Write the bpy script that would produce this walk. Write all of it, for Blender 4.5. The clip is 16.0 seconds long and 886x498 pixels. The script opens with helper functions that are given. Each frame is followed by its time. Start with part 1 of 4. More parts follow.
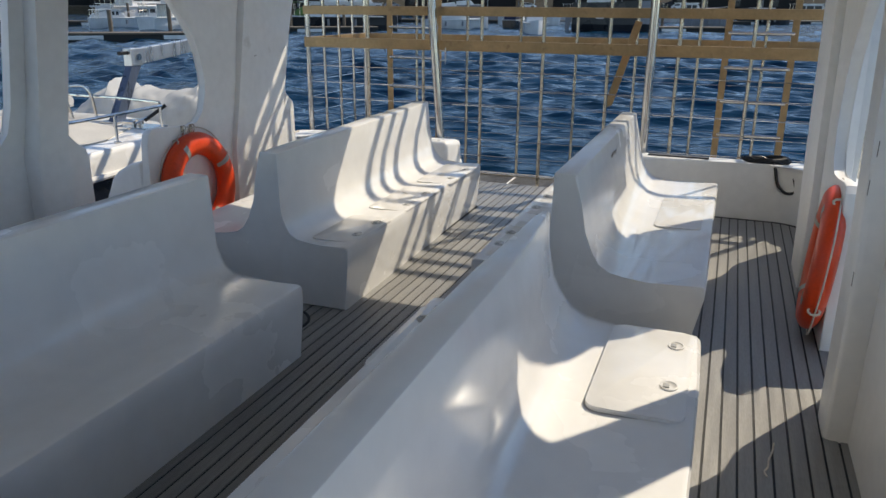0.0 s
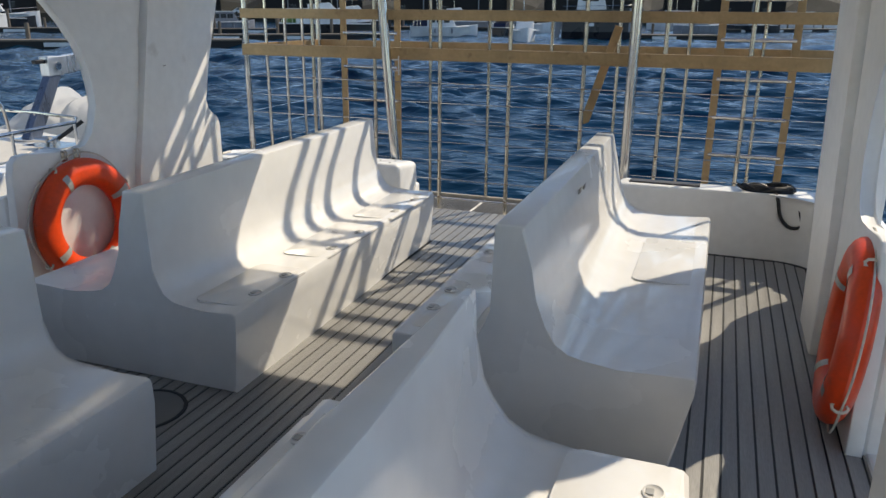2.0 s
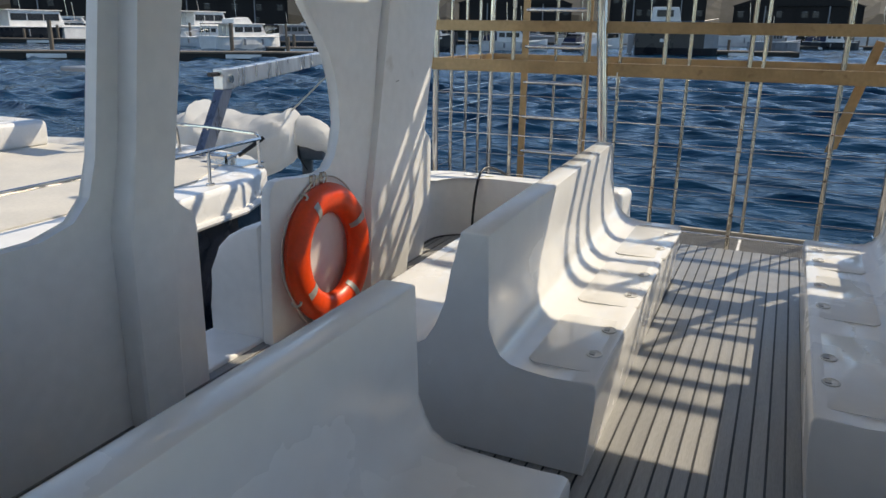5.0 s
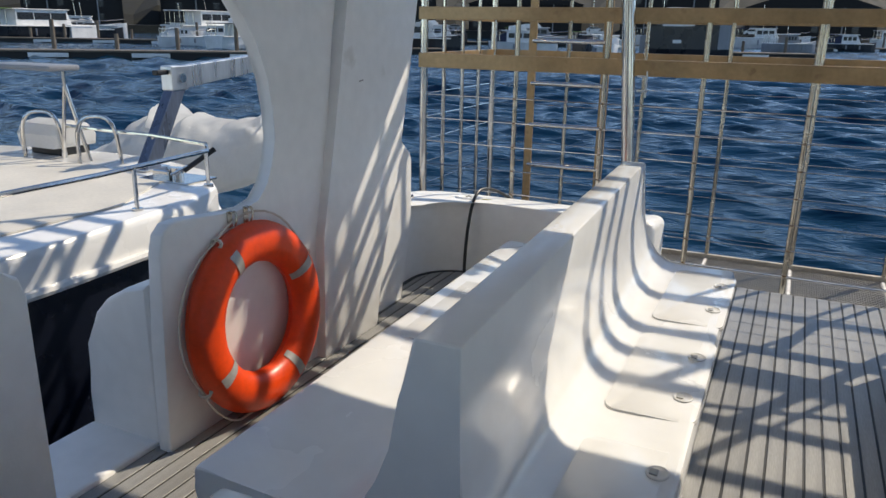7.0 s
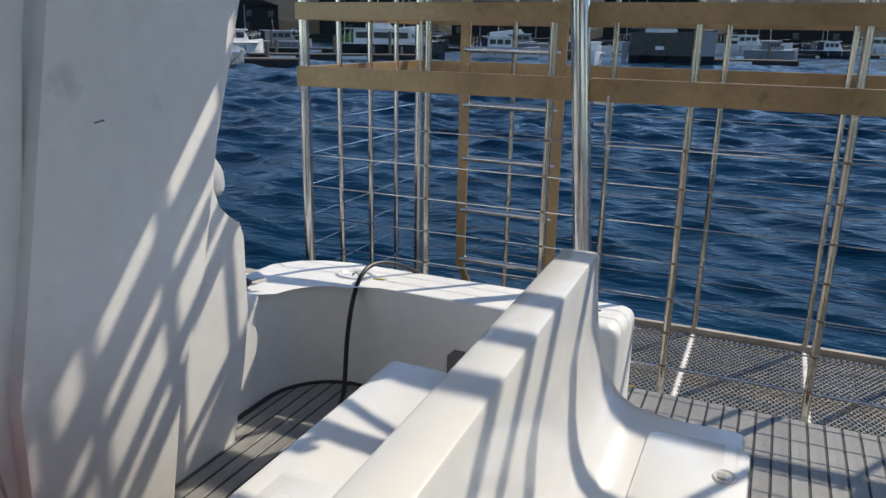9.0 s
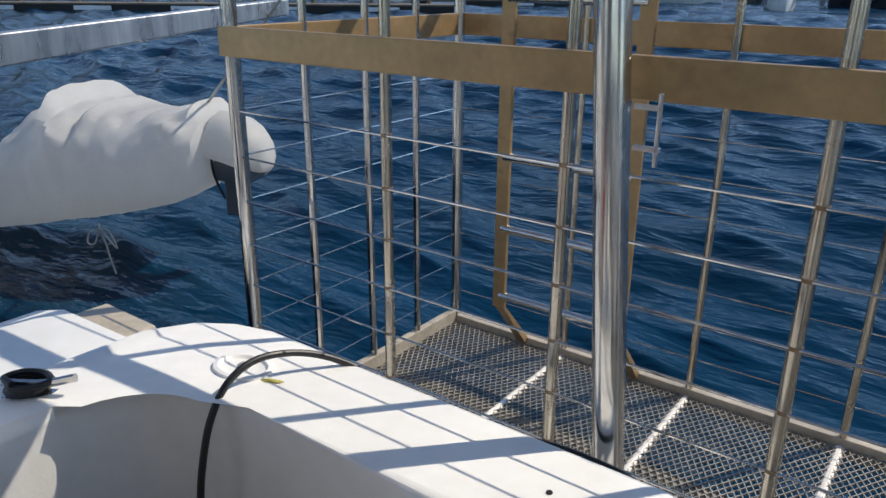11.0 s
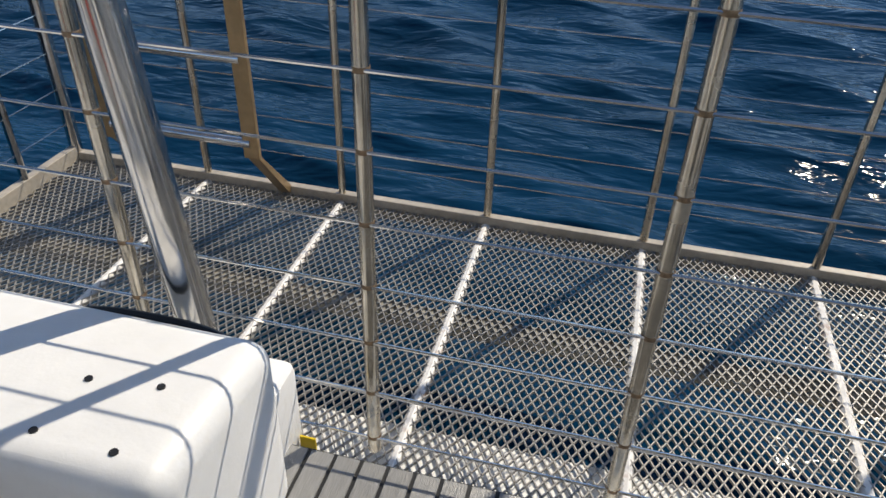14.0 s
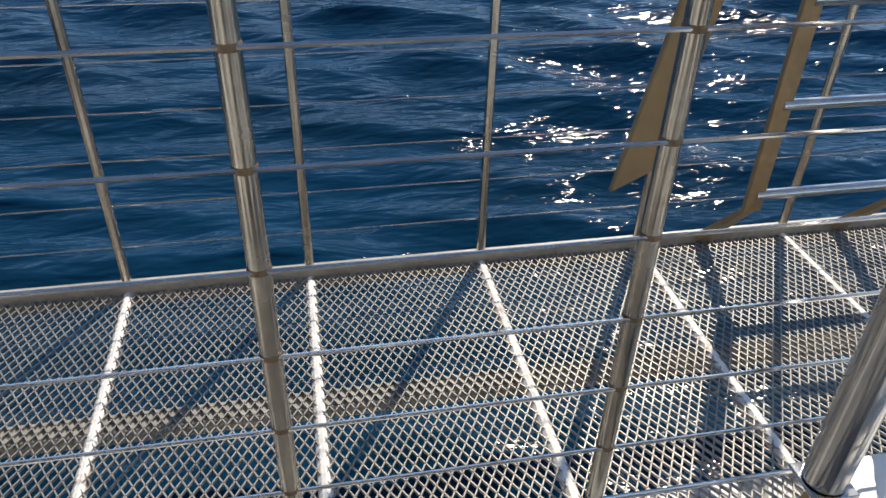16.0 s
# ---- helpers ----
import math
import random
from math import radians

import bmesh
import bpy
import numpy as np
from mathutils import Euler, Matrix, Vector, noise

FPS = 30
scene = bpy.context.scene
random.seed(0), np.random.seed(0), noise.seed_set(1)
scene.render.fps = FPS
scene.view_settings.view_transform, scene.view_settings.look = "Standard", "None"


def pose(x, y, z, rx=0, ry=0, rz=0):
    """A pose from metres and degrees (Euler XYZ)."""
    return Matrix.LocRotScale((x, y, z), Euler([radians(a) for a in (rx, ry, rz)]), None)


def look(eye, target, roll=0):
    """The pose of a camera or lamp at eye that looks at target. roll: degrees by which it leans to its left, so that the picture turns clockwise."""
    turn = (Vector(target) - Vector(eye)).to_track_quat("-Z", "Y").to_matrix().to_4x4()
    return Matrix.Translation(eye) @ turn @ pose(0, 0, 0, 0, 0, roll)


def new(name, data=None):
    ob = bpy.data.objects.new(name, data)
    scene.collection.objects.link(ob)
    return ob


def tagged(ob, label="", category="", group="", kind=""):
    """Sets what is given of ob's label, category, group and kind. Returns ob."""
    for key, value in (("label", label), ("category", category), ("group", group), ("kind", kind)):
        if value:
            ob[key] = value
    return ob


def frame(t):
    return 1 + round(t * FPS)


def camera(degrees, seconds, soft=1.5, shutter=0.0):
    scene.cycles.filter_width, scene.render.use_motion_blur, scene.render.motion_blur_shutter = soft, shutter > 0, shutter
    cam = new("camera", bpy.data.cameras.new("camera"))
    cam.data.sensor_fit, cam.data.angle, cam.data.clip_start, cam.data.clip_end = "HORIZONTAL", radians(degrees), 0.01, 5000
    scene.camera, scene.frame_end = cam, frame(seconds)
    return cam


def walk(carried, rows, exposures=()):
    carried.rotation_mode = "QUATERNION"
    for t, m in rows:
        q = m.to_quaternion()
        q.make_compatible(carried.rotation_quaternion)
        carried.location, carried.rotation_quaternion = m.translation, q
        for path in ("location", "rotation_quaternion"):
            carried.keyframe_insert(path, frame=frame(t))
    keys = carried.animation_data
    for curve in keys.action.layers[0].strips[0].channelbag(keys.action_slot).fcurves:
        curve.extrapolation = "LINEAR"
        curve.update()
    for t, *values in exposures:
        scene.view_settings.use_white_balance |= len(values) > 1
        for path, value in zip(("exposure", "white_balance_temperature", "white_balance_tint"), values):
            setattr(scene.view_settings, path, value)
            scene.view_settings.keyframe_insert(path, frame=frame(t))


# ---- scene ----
cam = camera(61.5, 16.0)
PATH = [
    (0, (1.64, 0.086, 1.788), (0.973, 1.865, 1.165), 0.4),
    (0.5, (1.643, 0.323, 1.765), (0.982, 2.111, 1.157), 0.2),
    (1, (1.674, 0.618, 1.764), (1.022, 2.408, 1.157), 0.3),
    (1.5, (1.622, 0.983, 1.705), (0.972, 2.775, 1.097), 0.5),
    (2, (1.61, 1.172, 1.746), (0.96, 2.963, 1.141), 0.5),
    (2.5, (1.537, 1.231, 1.763), (0.883, 3.023, 1.162), 0.5),
    (3, (1.273, 1.207, 1.767), (0.591, 2.991, 1.172), 0.6),
    (3.5, (1.008, 1.177, 1.754), (0.312, 2.958, 1.166), 0.8),
    (4, (0.775, 1.163, 1.718), (0.04, 2.931, 1.141), 1.0),
    (4.5, (0.374, 1.213, 1.697), (-0.396, 2.968, 1.127), 1.2),
    (4.7, (0.267, 1.212, 1.713), (-0.51, 2.964, 1.140), 1.0),
    (6.8, (-0.217, 2.286, 1.628), (-1.027, 4.024, 1.057), 1.0),
    (7, (-0.229, 2.439, 1.622), (-1.035, 4.178, 1.052), 1.0),
    (7.5, (-0.335, 2.821, 1.627), (-1.136, 4.563, 1.057), 1.1),
    (8, (-0.339, 3.273, 1.606), (-1.134, 5.019, 1.039), 1.0),
    (8.5, (-0.335, 3.694, 1.619), (-1.117, 5.447, 1.058), 1.0),
    (9, (-0.443, 4.152, 1.620), (-1.216, 5.911, 1.065), 1.1),
    (9.2, (-0.474, 4.309, 1.618), (-1.243, 6.072, 1.069), 1.2),
    (11.3, (-0.546, 6.017, 1.612), (-1.696, 7.486, 0.891), 0.6),
    (11.5, (-0.575, 6.07, 1.598), (-1.721, 7.525, 0.846), 1.0),
    (12, (-0.592, 6.187, 1.567), (-1.708, 7.589, 0.680), 1.9),
    (12.5, (-0.513, 6.236, 1.542), (-1.566, 7.596, 0.521), 1.6),
    (13, (-0.426, 6.287, 1.518), (-1.292, 7.726, 0.433), 1.3),
    (13.5, (-0.374, 6.316, 1.503), (-0.985, 7.857, 0.386), 1.6),
    (14, (-0.308, 6.369, 1.496), (-0.688, 7.968, 0.357), 1.9),
    (14.5, (-0.182, 6.46, 1.483), (-0.399, 8.085, 0.338), 2.0),
    (15, (-0.113, 6.517, 1.481), (-0.196, 8.155, 0.337), 1.9),
    (15.5, (-0.081, 6.597, 1.472), (0.001, 8.238, 0.333), 1.7),
    (16, (-0.056, 6.712, 1.460), (0.277, 8.331, 0.333), 1.6),
]
walk(cam, [(t, look(e, a, r)) for t, e, a, r in PATH], [(0.0, 0.62, 8450, 9), (3.5, 0.68, 8600, 9), (5.0, 0.68, 8650, 9), (7.0, 0.64, 8150, 9), (9.0, 0.48, 7750, 9), (11.5, 0.48, 7750, 9), (13.0, 0.42, 7750, 9), (14.5, 0.54, 7800, 9), (16.0, 0.72, 7850, 9)])

# ---- daylight ----
SUN_AZ, SUN_EL = 32.0, 44.5
world = bpy.data.worlds.new("world")
scene.world = world
world.use_nodes = True
wn = world.node_tree
sky = wn.nodes.new("ShaderNodeTexSky")
sky.sky_type, sky.sun_disc = "NISHITA", False
sky.dust_density, sky.ozone_density, sky.air_density, sky.altitude = 0.0, 4.5, 0.8, 1500
sky.sun_elevation, sky.sun_rotation = radians(SUN_EL), radians(SUN_AZ)
wn.links.new(sky.outputs[0], wn.nodes["Background"].inputs[0])
wn.nodes["Background"].inputs[1].default_value = 0.15
sun_data = bpy.data.lights.new("sun", "SUN")
sun_data.energy, sun_data.angle, sun_data.color = 2.75, radians(0.53), (1.0, 0.982, 0.955)
sun_lamp = new("sun", sun_data)
sd = Vector((math.sin(radians(SUN_AZ)) * math.cos(radians(SUN_EL)), math.cos(radians(SUN_AZ)) * math.cos(radians(SUN_EL)), math.sin(radians(SUN_EL))))
sun_lamp.matrix_world = look(sd * 60, (0, 0, 0))


# ---- materials ----
def material(name, base, rough=0.5, metal=0.0, vary=0.12, scale=6.0, bump=0.0, bump_scale=60.0, fine=40.0, stain=None, stain_at=0.62, coat=0.0, per_object=0.0, stretch=(1, 1, 1), bump_depth=0.01):
    """Plain stuff with variation at two scales, a stain colour and fine relief."""
    m = bpy.data.materials.new(name)
    m.use_nodes = True
    nt = m.node_tree
    bs = nt.nodes["Principled BSDF"]
    bs.inputs["Roughness"].default_value = rough
    bs.inputs["Metallic"].default_value = metal
    bs.inputs["Coat Weight"].default_value = coat
    co = nt.nodes.new("ShaderNodeTexCoord")
    mp = nt.nodes.new("ShaderNodeMapping")
    mp.inputs["Scale"].default_value = stretch
    nt.links.new(co.outputs["Object"], mp.inputs[0])

    def noise_of(s, detail=5.0):
        n = nt.nodes.new("ShaderNodeTexNoise")
        n.inputs["Scale"].default_value, n.inputs["Detail"].default_value = s, detail
        nt.links.new(mp.outputs[0], n.inputs["Vector"])
        return n

    def ramp(src, a, b, lo, hi):
        r = nt.nodes.new("ShaderNodeMapRange")
        r.inputs[1].default_value, r.inputs[2].default_value = a, b
        r.inputs[3].default_value, r.inputs[4].default_value = lo, hi
        nt.links.new(src, r.inputs[0])
        return r.outputs[0]

    def mul(a, b):
        n = nt.nodes.new("ShaderNodeMath")
        n.operation = "MULTIPLY"
        nt.links.new(a, n.inputs[0])
        nt.links.new(b, n.inputs[1])
        return n.outputs[0]

    big, small = noise_of(scale), noise_of(fine)
    v = mul(ramp(big.outputs[0], 0.3, 0.7, 1 - vary, 1 + vary * 0.6), ramp(small.outputs[0], 0.3, 0.7, 1 - vary * 0.6, 1 + vary * 0.4))
    if per_object:
        oi = nt.nodes.new("ShaderNodeObjectInfo")
        v = mul(v, ramp(oi.outputs["Random"], 0, 1, 1 - per_object, 1 + per_object))
    hue = nt.nodes.new("ShaderNodeHueSaturation")
    hue.inputs["Color"].default_value = (*base, 1)
    nt.links.new(v, hue.inputs["Value"])
    out = hue.outputs[0]
    if stain:
        mx = nt.nodes.new("ShaderNodeMix")
        mx.data_type = "RGBA"
        sn = noise_of(scale * 2.3, 8.0)
        nt.links.new(ramp(sn.outputs[0], stain_at, stain_at + 0.12, 0, 0.85), mx.inputs["Factor"])
        nt.links.new(out, mx.inputs[6])
        mx.inputs[7].default_value = (*stain, 1)
        out = mx.outputs[2]
    nt.links.new(out, bs.inputs["Base Color"])
    nt.links.new(ramp(big.outputs[0], 0.3, 0.7, max(rough - 0.08, 0.02), rough + 0.08), bs.inputs["Roughness"])
    if bump:
        bn = noise_of(bump_scale, 6.0)
        b = nt.nodes.new("ShaderNodeBump")
        b.inputs["Strength"].default_value, b.inputs["Distance"].default_value = bump, bump_depth
        nt.links.new(bn.outputs[0], b.inputs["Height"])
        nt.links.new(b.outputs[0], bs.inputs["Normal"])
    return m


GELCOAT = material("white_gelcoat", (0.82, 0.815, 0.80), 0.24, vary=0.05, scale=1.7, fine=9, bump=0.12, bump_scale=5, coat=0.3)
GELCOAT_MATT = material("white_matt_gelcoat", (0.85, 0.845, 0.825), 0.40, vary=0.06, scale=1.3, fine=14, bump=0.06, bump_scale=90, stain=(0.50, 0.46, 0.40), stain_at=0.72)
SCUFF = material("scuff_mark", (0.20, 0.18, 0.16), 0.6)
PLANK = material("grey_deck_plank", (0.262, 0.260, 0.253), 0.36, vary=0.22, scale=3.0, fine=45, bump=0.25, bump_scale=70, per_object=0.10, stretch=(6, 0.5, 1))
CAULK = material("black_caulk", (0.012, 0.012, 0.012), 0.5)
STEEL = material("polished_steel", (0.62, 0.60, 0.57), 0.16, metal=1.0, vary=0.10, scale=8, stain=(0.22, 0.13, 0.07), stain_at=0.70)
TARNISHED = material("tarnished_steel", (0.56, 0.51, 0.43), 0.23, metal=1.0, vary=0.2, scale=7, stain=(0.20, 0.11, 0.05), stain_at=0.66)
TAN = material("tan_coated_metal", (0.40, 0.262, 0.13), 0.36, metal=0.35, vary=0.18, scale=5, fine=30, stain=(0.26, 0.16, 0.08), stain_at=0.62, bump=0.05)
GALVANISED = material("pale_galvanised_mesh", (0.36, 0.34, 0.31), 0.50, metal=0.2, vary=0.2, scale=4, stain=(0.36, 0.22, 0.12), stain_at=0.68)
RUSTY_WHITE = material("rusty_white_tube", (0.84, 0.81, 0.76), 0.5, vary=0.15, scale=5, stain=(0.33, 0.14, 0.05), stain_at=0.60, bump=0.4, bump_scale=30)
BEIGE = material("beige_frame_paint", (0.46, 0.40, 0.32), 0.45, vary=0.2, scale=5, stain=(0.30, 0.17, 0.08), stain_at=0.66)
ORANGE = material("orange_plastic", (0.80, 0.062, 0.008), 0.36, vary=0.12, scale=5, bump=0.08, bump_scale=25, stain=(0.55, 0.05, 0.012), stain_at=0.66)
REFLECTIVE = material("silver_tape", (0.42, 0.42, 0.41), 0.4, metal=0.4, vary=0.2)
ROPE_WHITE = material("white_rope", (0.66, 0.60, 0.52), 0.8, vary=0.2, bump=0.6, bump_scale=120)
BLACK = material("black_rubber", (0.012, 0.012, 0.013), 0.45, vary=0.3, scale=10)
GREY_PANEL = material("grey_plastic_panel", (0.17, 0.17, 0.175), 0.45, vary=0.06)
DARK_PAD = material("dark_grey_pad", (0.035, 0.036, 0.04), 0.6, vary=0.2)
LATCH = material("white_plastic_latch", (0.72, 0.71, 0.69), 0.3, vary=0.05)
YELLOW = material("yellow_tape", (0.80, 0.55, 0.02), 0.5)
LEAF = material("yellow_leaf", (0.55, 0.48, 0.10), 0.6)
TARP = material("white_tarpaulin", (0.72, 0.72, 0.71), 0.55, vary=0.10, scale=3, bump=0.8, bump_scale=2.6, bump_depth=0.035, stain=(0.56, 0.57, 0.59), stain_at=0.70)
# the sun shines through the thin cover
tarp_nodes = TARP.node_tree
glow = tarp_nodes.nodes.new("ShaderNodeBsdfTranslucent")
glow.inputs["Color"].default_value = (0.86, 0.86, 0.84, 1)
blend = tarp_nodes.nodes.new("ShaderNodeMixShader")
blend.inputs[0].default_value = 0.5
tarp_nodes.links.new(tarp_nodes.nodes["Principled BSDF"].outputs[0], blend.inputs[1])
tarp_nodes.links.new(glow.outputs[0], blend.inputs[2])
tarp_nodes.links.new(blend.outputs[0], tarp_nodes.nodes["Material Output"].inputs[0])
ENGINE_GREY = material("grey_engine_paint", (0.14, 0.15, 0.16), 0.4)
CLEAR_GREY = material("smoked_screen", (0.10, 0.12, 0.14), 0.15)
HULL_NAVY = material("navy_hull_band", (0.006, 0.008, 0.016), 0.25)
COCKPIT_BEIGE = material("pale_beige_cockpit", (0.62, 0.59, 0.53), 0.55, vary=0.1, scale=3)
ALU = material("brushed_aluminium", (0.60, 0.61, 0.62), 0.30, metal=0.9, vary=0.2, scale=8, stretch=(1, 1, 0.1))
# aluminium whose dark blue reflection is put into the base colour
DAVIT_REFLECTED_BLUE = material("alloy_with_blue_reflection", (0.16, 0.19, 0.25), 0.28, metal=0.7, vary=0.25, scale=6, stretch=(1, 1, 0.2))
FAR_WHITE = material("far_boat_white", (0.76, 0.76, 0.75), 0.4, vary=0.2, scale=0.6)
FAR_DARK = material("far_boat_dark", (0.02, 0.022, 0.027), 0.3, vary=0.3, scale=0.5)
FAR_GREY = material("far_boat_grey", (0.24, 0.25, 0.27), 0.4, vary=0.2, scale=0.5)
FAR_WINDOW = material("far_boat_window", (0.015, 0.018, 0.022), 0.3)
DOCK = material("weathered_dock_timber", (0.16, 0.13, 0.10), 0.75, vary=0.3, scale=1.0, bump=0.3)
DOCK_SIDE = material("dark_dock_side", (0.02, 0.018, 0.016), 0.7, vary=0.3)
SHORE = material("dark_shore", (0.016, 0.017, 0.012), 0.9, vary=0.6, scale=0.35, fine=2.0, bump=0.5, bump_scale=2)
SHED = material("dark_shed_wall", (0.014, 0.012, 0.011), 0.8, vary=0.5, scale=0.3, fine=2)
CANVAS_BLUE = material("navy_boat_canvas", (0.012, 0.02, 0.06), 0.7, vary=0.3, scale=1)
CANVAS_GREEN = material("green_boat_canvas", (0.10, 0.20, 0.05), 0.7, vary=0.3, scale=1)


def sea_material():
    """Clear dark water: gloss from the waves' own shape, fine ripples as relief."""
    m = bpy.data.materials.new("sea_water")
    m.use_nodes = True
    nt = m.node_tree
    bs = nt.nodes["Principled BSDF"]
    bs.inputs["Roughness"].default_value = 0.07
    bs.inputs["IOR"].default_value = 1.333
    bs.inputs["Specular IOR Level"].default_value = 0.15
    co = nt.nodes.new("ShaderNodeTexCoord")
    normal = None
    for scale, stretch, depth in ((2.2, (0.8, 2.3, 1), 0.055), (7.0, (0.8, 2.0, 1), 0.012)):
        mp = nt.nodes.new("ShaderNodeMapping")
        mp.inputs["Scale"].default_value = stretch
        mp.inputs["Rotation"].default_value = (0, 0, radians(14 + scale * 2))
        n = nt.nodes.new("ShaderNodeTexNoise")
        n.inputs["Scale"].default_value, n.inputs["Detail"].default_value, n.inputs["Distortion"].default_value = scale, 2.0, 0.4
        nt.links.new(co.outputs["Object"], mp.inputs[0])
        nt.links.new(mp.outputs[0], n.inputs["Vector"])
        b = nt.nodes.new("ShaderNodeBump")
        b.inputs["Strength"].default_value, b.inputs["Distance"].default_value = 1.0, depth
        nt.links.new(n.outputs[0], b.inputs["Height"])
        if normal:
            nt.links.new(normal, b.inputs["Normal"])
        normal = b.outputs[0]
    nt.links.new(normal, bs.inputs["Normal"])
    murk = nt.nodes.new("ShaderNodeTexNoise")
    murk.inputs["Scale"].default_value, murk.inputs["Detail"].default_value = 0.35, 3.0
    nt.links.new(co.outputs["Object"], murk.inputs["Vector"])
    cr = nt.nodes.new("ShaderNodeValToRGB")
    cr.color_ramp.elements[0].position, cr.color_ramp.elements[0].color = 0.35, (0.0004, 0.020, 0.045, 1)
    cr.color_ramp.elements[1].position, cr.color_ramp.elements[1].color = 0.70, (0.0005, 0.035, 0.082, 1)
    nt.links.new(murk.outputs[0], cr.inputs[0])
    nt.links.new(cr.outputs[0], bs.inputs["Base Color"])
    return m


SEA = sea_material()


# ---- building helpers ----
def part(name, bm, mat, parent=None, label="", smooth=False, location=None):
    """Links a bmesh as one mesh object, under parent if there is one."""
    me = bpy.data.meshes.new(name)
    bmesh.ops.recalc_face_normals(bm, faces=bm.faces)
    bm.to_mesh(me)
    bm.free()
    me.materials.append(mat)
    if smooth:
        for p in me.polygons:
            p.use_smooth = True
        me.set_sharp_from_angle(angle=radians(28))
    ob = new(name, me)
    if parent:
        ob.parent = parent
    if location:
        ob.location = location
    if label:
        tagged(ob, label)
    return ob


def thing(name, at, label, category, group="", kind=""):
    """An Empty at the thing's base; parts are built in its local frame."""
    ob = new(name)
    ob.empty_display_size = 0.1
    ob.location = at
    return tagged(ob, label, category, group, kind)


def box(x0, x1, y0, y1, z0, z1, bevel=0.0, segments=2, bm=None):
    own = bm or bmesh.new()
    geo = bmesh.ops.create_cube(own, size=1.0)["verts"]
    for v in geo:
        v.co = Vector((x0 + (v.co.x + 0.5) * (x1 - x0), y0 + (v.co.y + 0.5) * (y1 - y0), z0 + (v.co.z + 0.5) * (z1 - z0)))
    if bevel:
        edges = list({e for v in geo for e in v.link_edges})
        bmesh.ops.bevel(own, geom=edges, offset=bevel, segments=segments, affect="EDGES", profile=0.5)
    return own


def prism(points, axis, a, b, bevel=0.0, segments=2):
    """A polygon in the plane across axis, drawn out from a to b along it."""
    bm = bmesh.new()

    def put(p, v):
        return {"x": (v, p[0], p[1]), "y": (p[0], v, p[1]), "z": (p[0], p[1], v)}[axis]

    lo = [bm.verts.new(put(p, a)) for p in points]
    hi = [bm.verts.new(put(p, b)) for p in points]
    n = len(points)
    caps = [bm.faces.new(lo), bm.faces.new(hi[::-1])]
    for i in range(n):
        bm.faces.new((lo[i], hi[i], hi[(i + 1) % n], lo[(i + 1) % n]))
    if bevel:
        edges = list({e for f in caps for e in f.edges})
        bmesh.ops.bevel(bm, geom=edges, offset=bevel, segments=segments, affect="EDGES", profile=0.5)
    return bm


def tube(points, radius, sides=10, bm=None, closed=False):
    """A round bar through the points."""
    bm = bm or bmesh.new()
    pts = [Vector(p) for p in points]
    rings, n = [], len(pts)
    up = None
    for i, p in enumerate(pts):
        a = pts[(i - 1) % n] if (closed or i) else p
        b = pts[(i + 1) % n] if (closed or i < n - 1) else p
        d = (b - a).normalized()
        if up is None:
            up = d.orthogonal().normalized()
        up = (up - d * up.dot(d)).normalized()
        side = d.cross(up)
        r = radius[i] if isinstance(radius, (list, tuple)) else radius
        rings.append([bm.verts.new(p + (up * math.cos(k * math.tau / sides) + side * math.sin(k * math.tau / sides)) * r) for k in range(sides)])
    last = n if closed else n - 1
    for i in range(last):
        p, q = rings[i], rings[(i + 1) % n]
        for k in range(sides):
            bm.faces.new((p[k], p[(k + 1) % sides], q[(k + 1) % sides], q[k]))
    if not closed:
        bm.faces.new(rings[0][::-1])
        bm.faces.new(rings[-1])
    return bm


def curve_points(points, steps=8):
    """Catmull-Rom through the points."""
    pts = [Vector(p) for p in points]
    ext = [pts[0] * 2 - pts[1]] + pts + [pts[-1] * 2 - pts[-2]]
    out = []
    for i in range(1, len(ext) - 2):
        a, b, c, d = ext[i - 1:i + 3]
        for s in range(steps):
            u = s / steps
            out.append(0.5 * ((2 * b) + (c - a) * u + (2 * a - 5 * b + 4 * c - d) * u * u + (3 * b - a - 3 * c + d) * u ** 3))
    out.append(pts[-1])
    return out


def loft(sections):
    """A closed skin over sections of equal length, with end caps."""
    bm = bmesh.new()
    rows = [[bm.verts.new(p) for p in s] for s in sections]
    n = len(rows[0])
    for p, q in zip(rows, rows[1:]):
        for k in range(n):
            bm.faces.new((p[k], p[(k + 1) % n], q[(k + 1) % n], q[k]))
    caps = [bm.faces.new(rows[0][::-1]), bm.faces.new(rows[-1])]
    bmesh.ops.bevel(bm, geom=list({e for f in caps for e in f.edges}), offset=0.012, segments=3, affect="EDGES", profile=0.5)
    return bm


def arc(cx, cy, r, a0, a1, n=8):
    return [(cx + r * math.cos(radians(a0 + (a1 - a0) * i / n)), cy + r * math.sin(radians(a0 + (a1 - a0) * i / n))) for i in range(n + 1)]



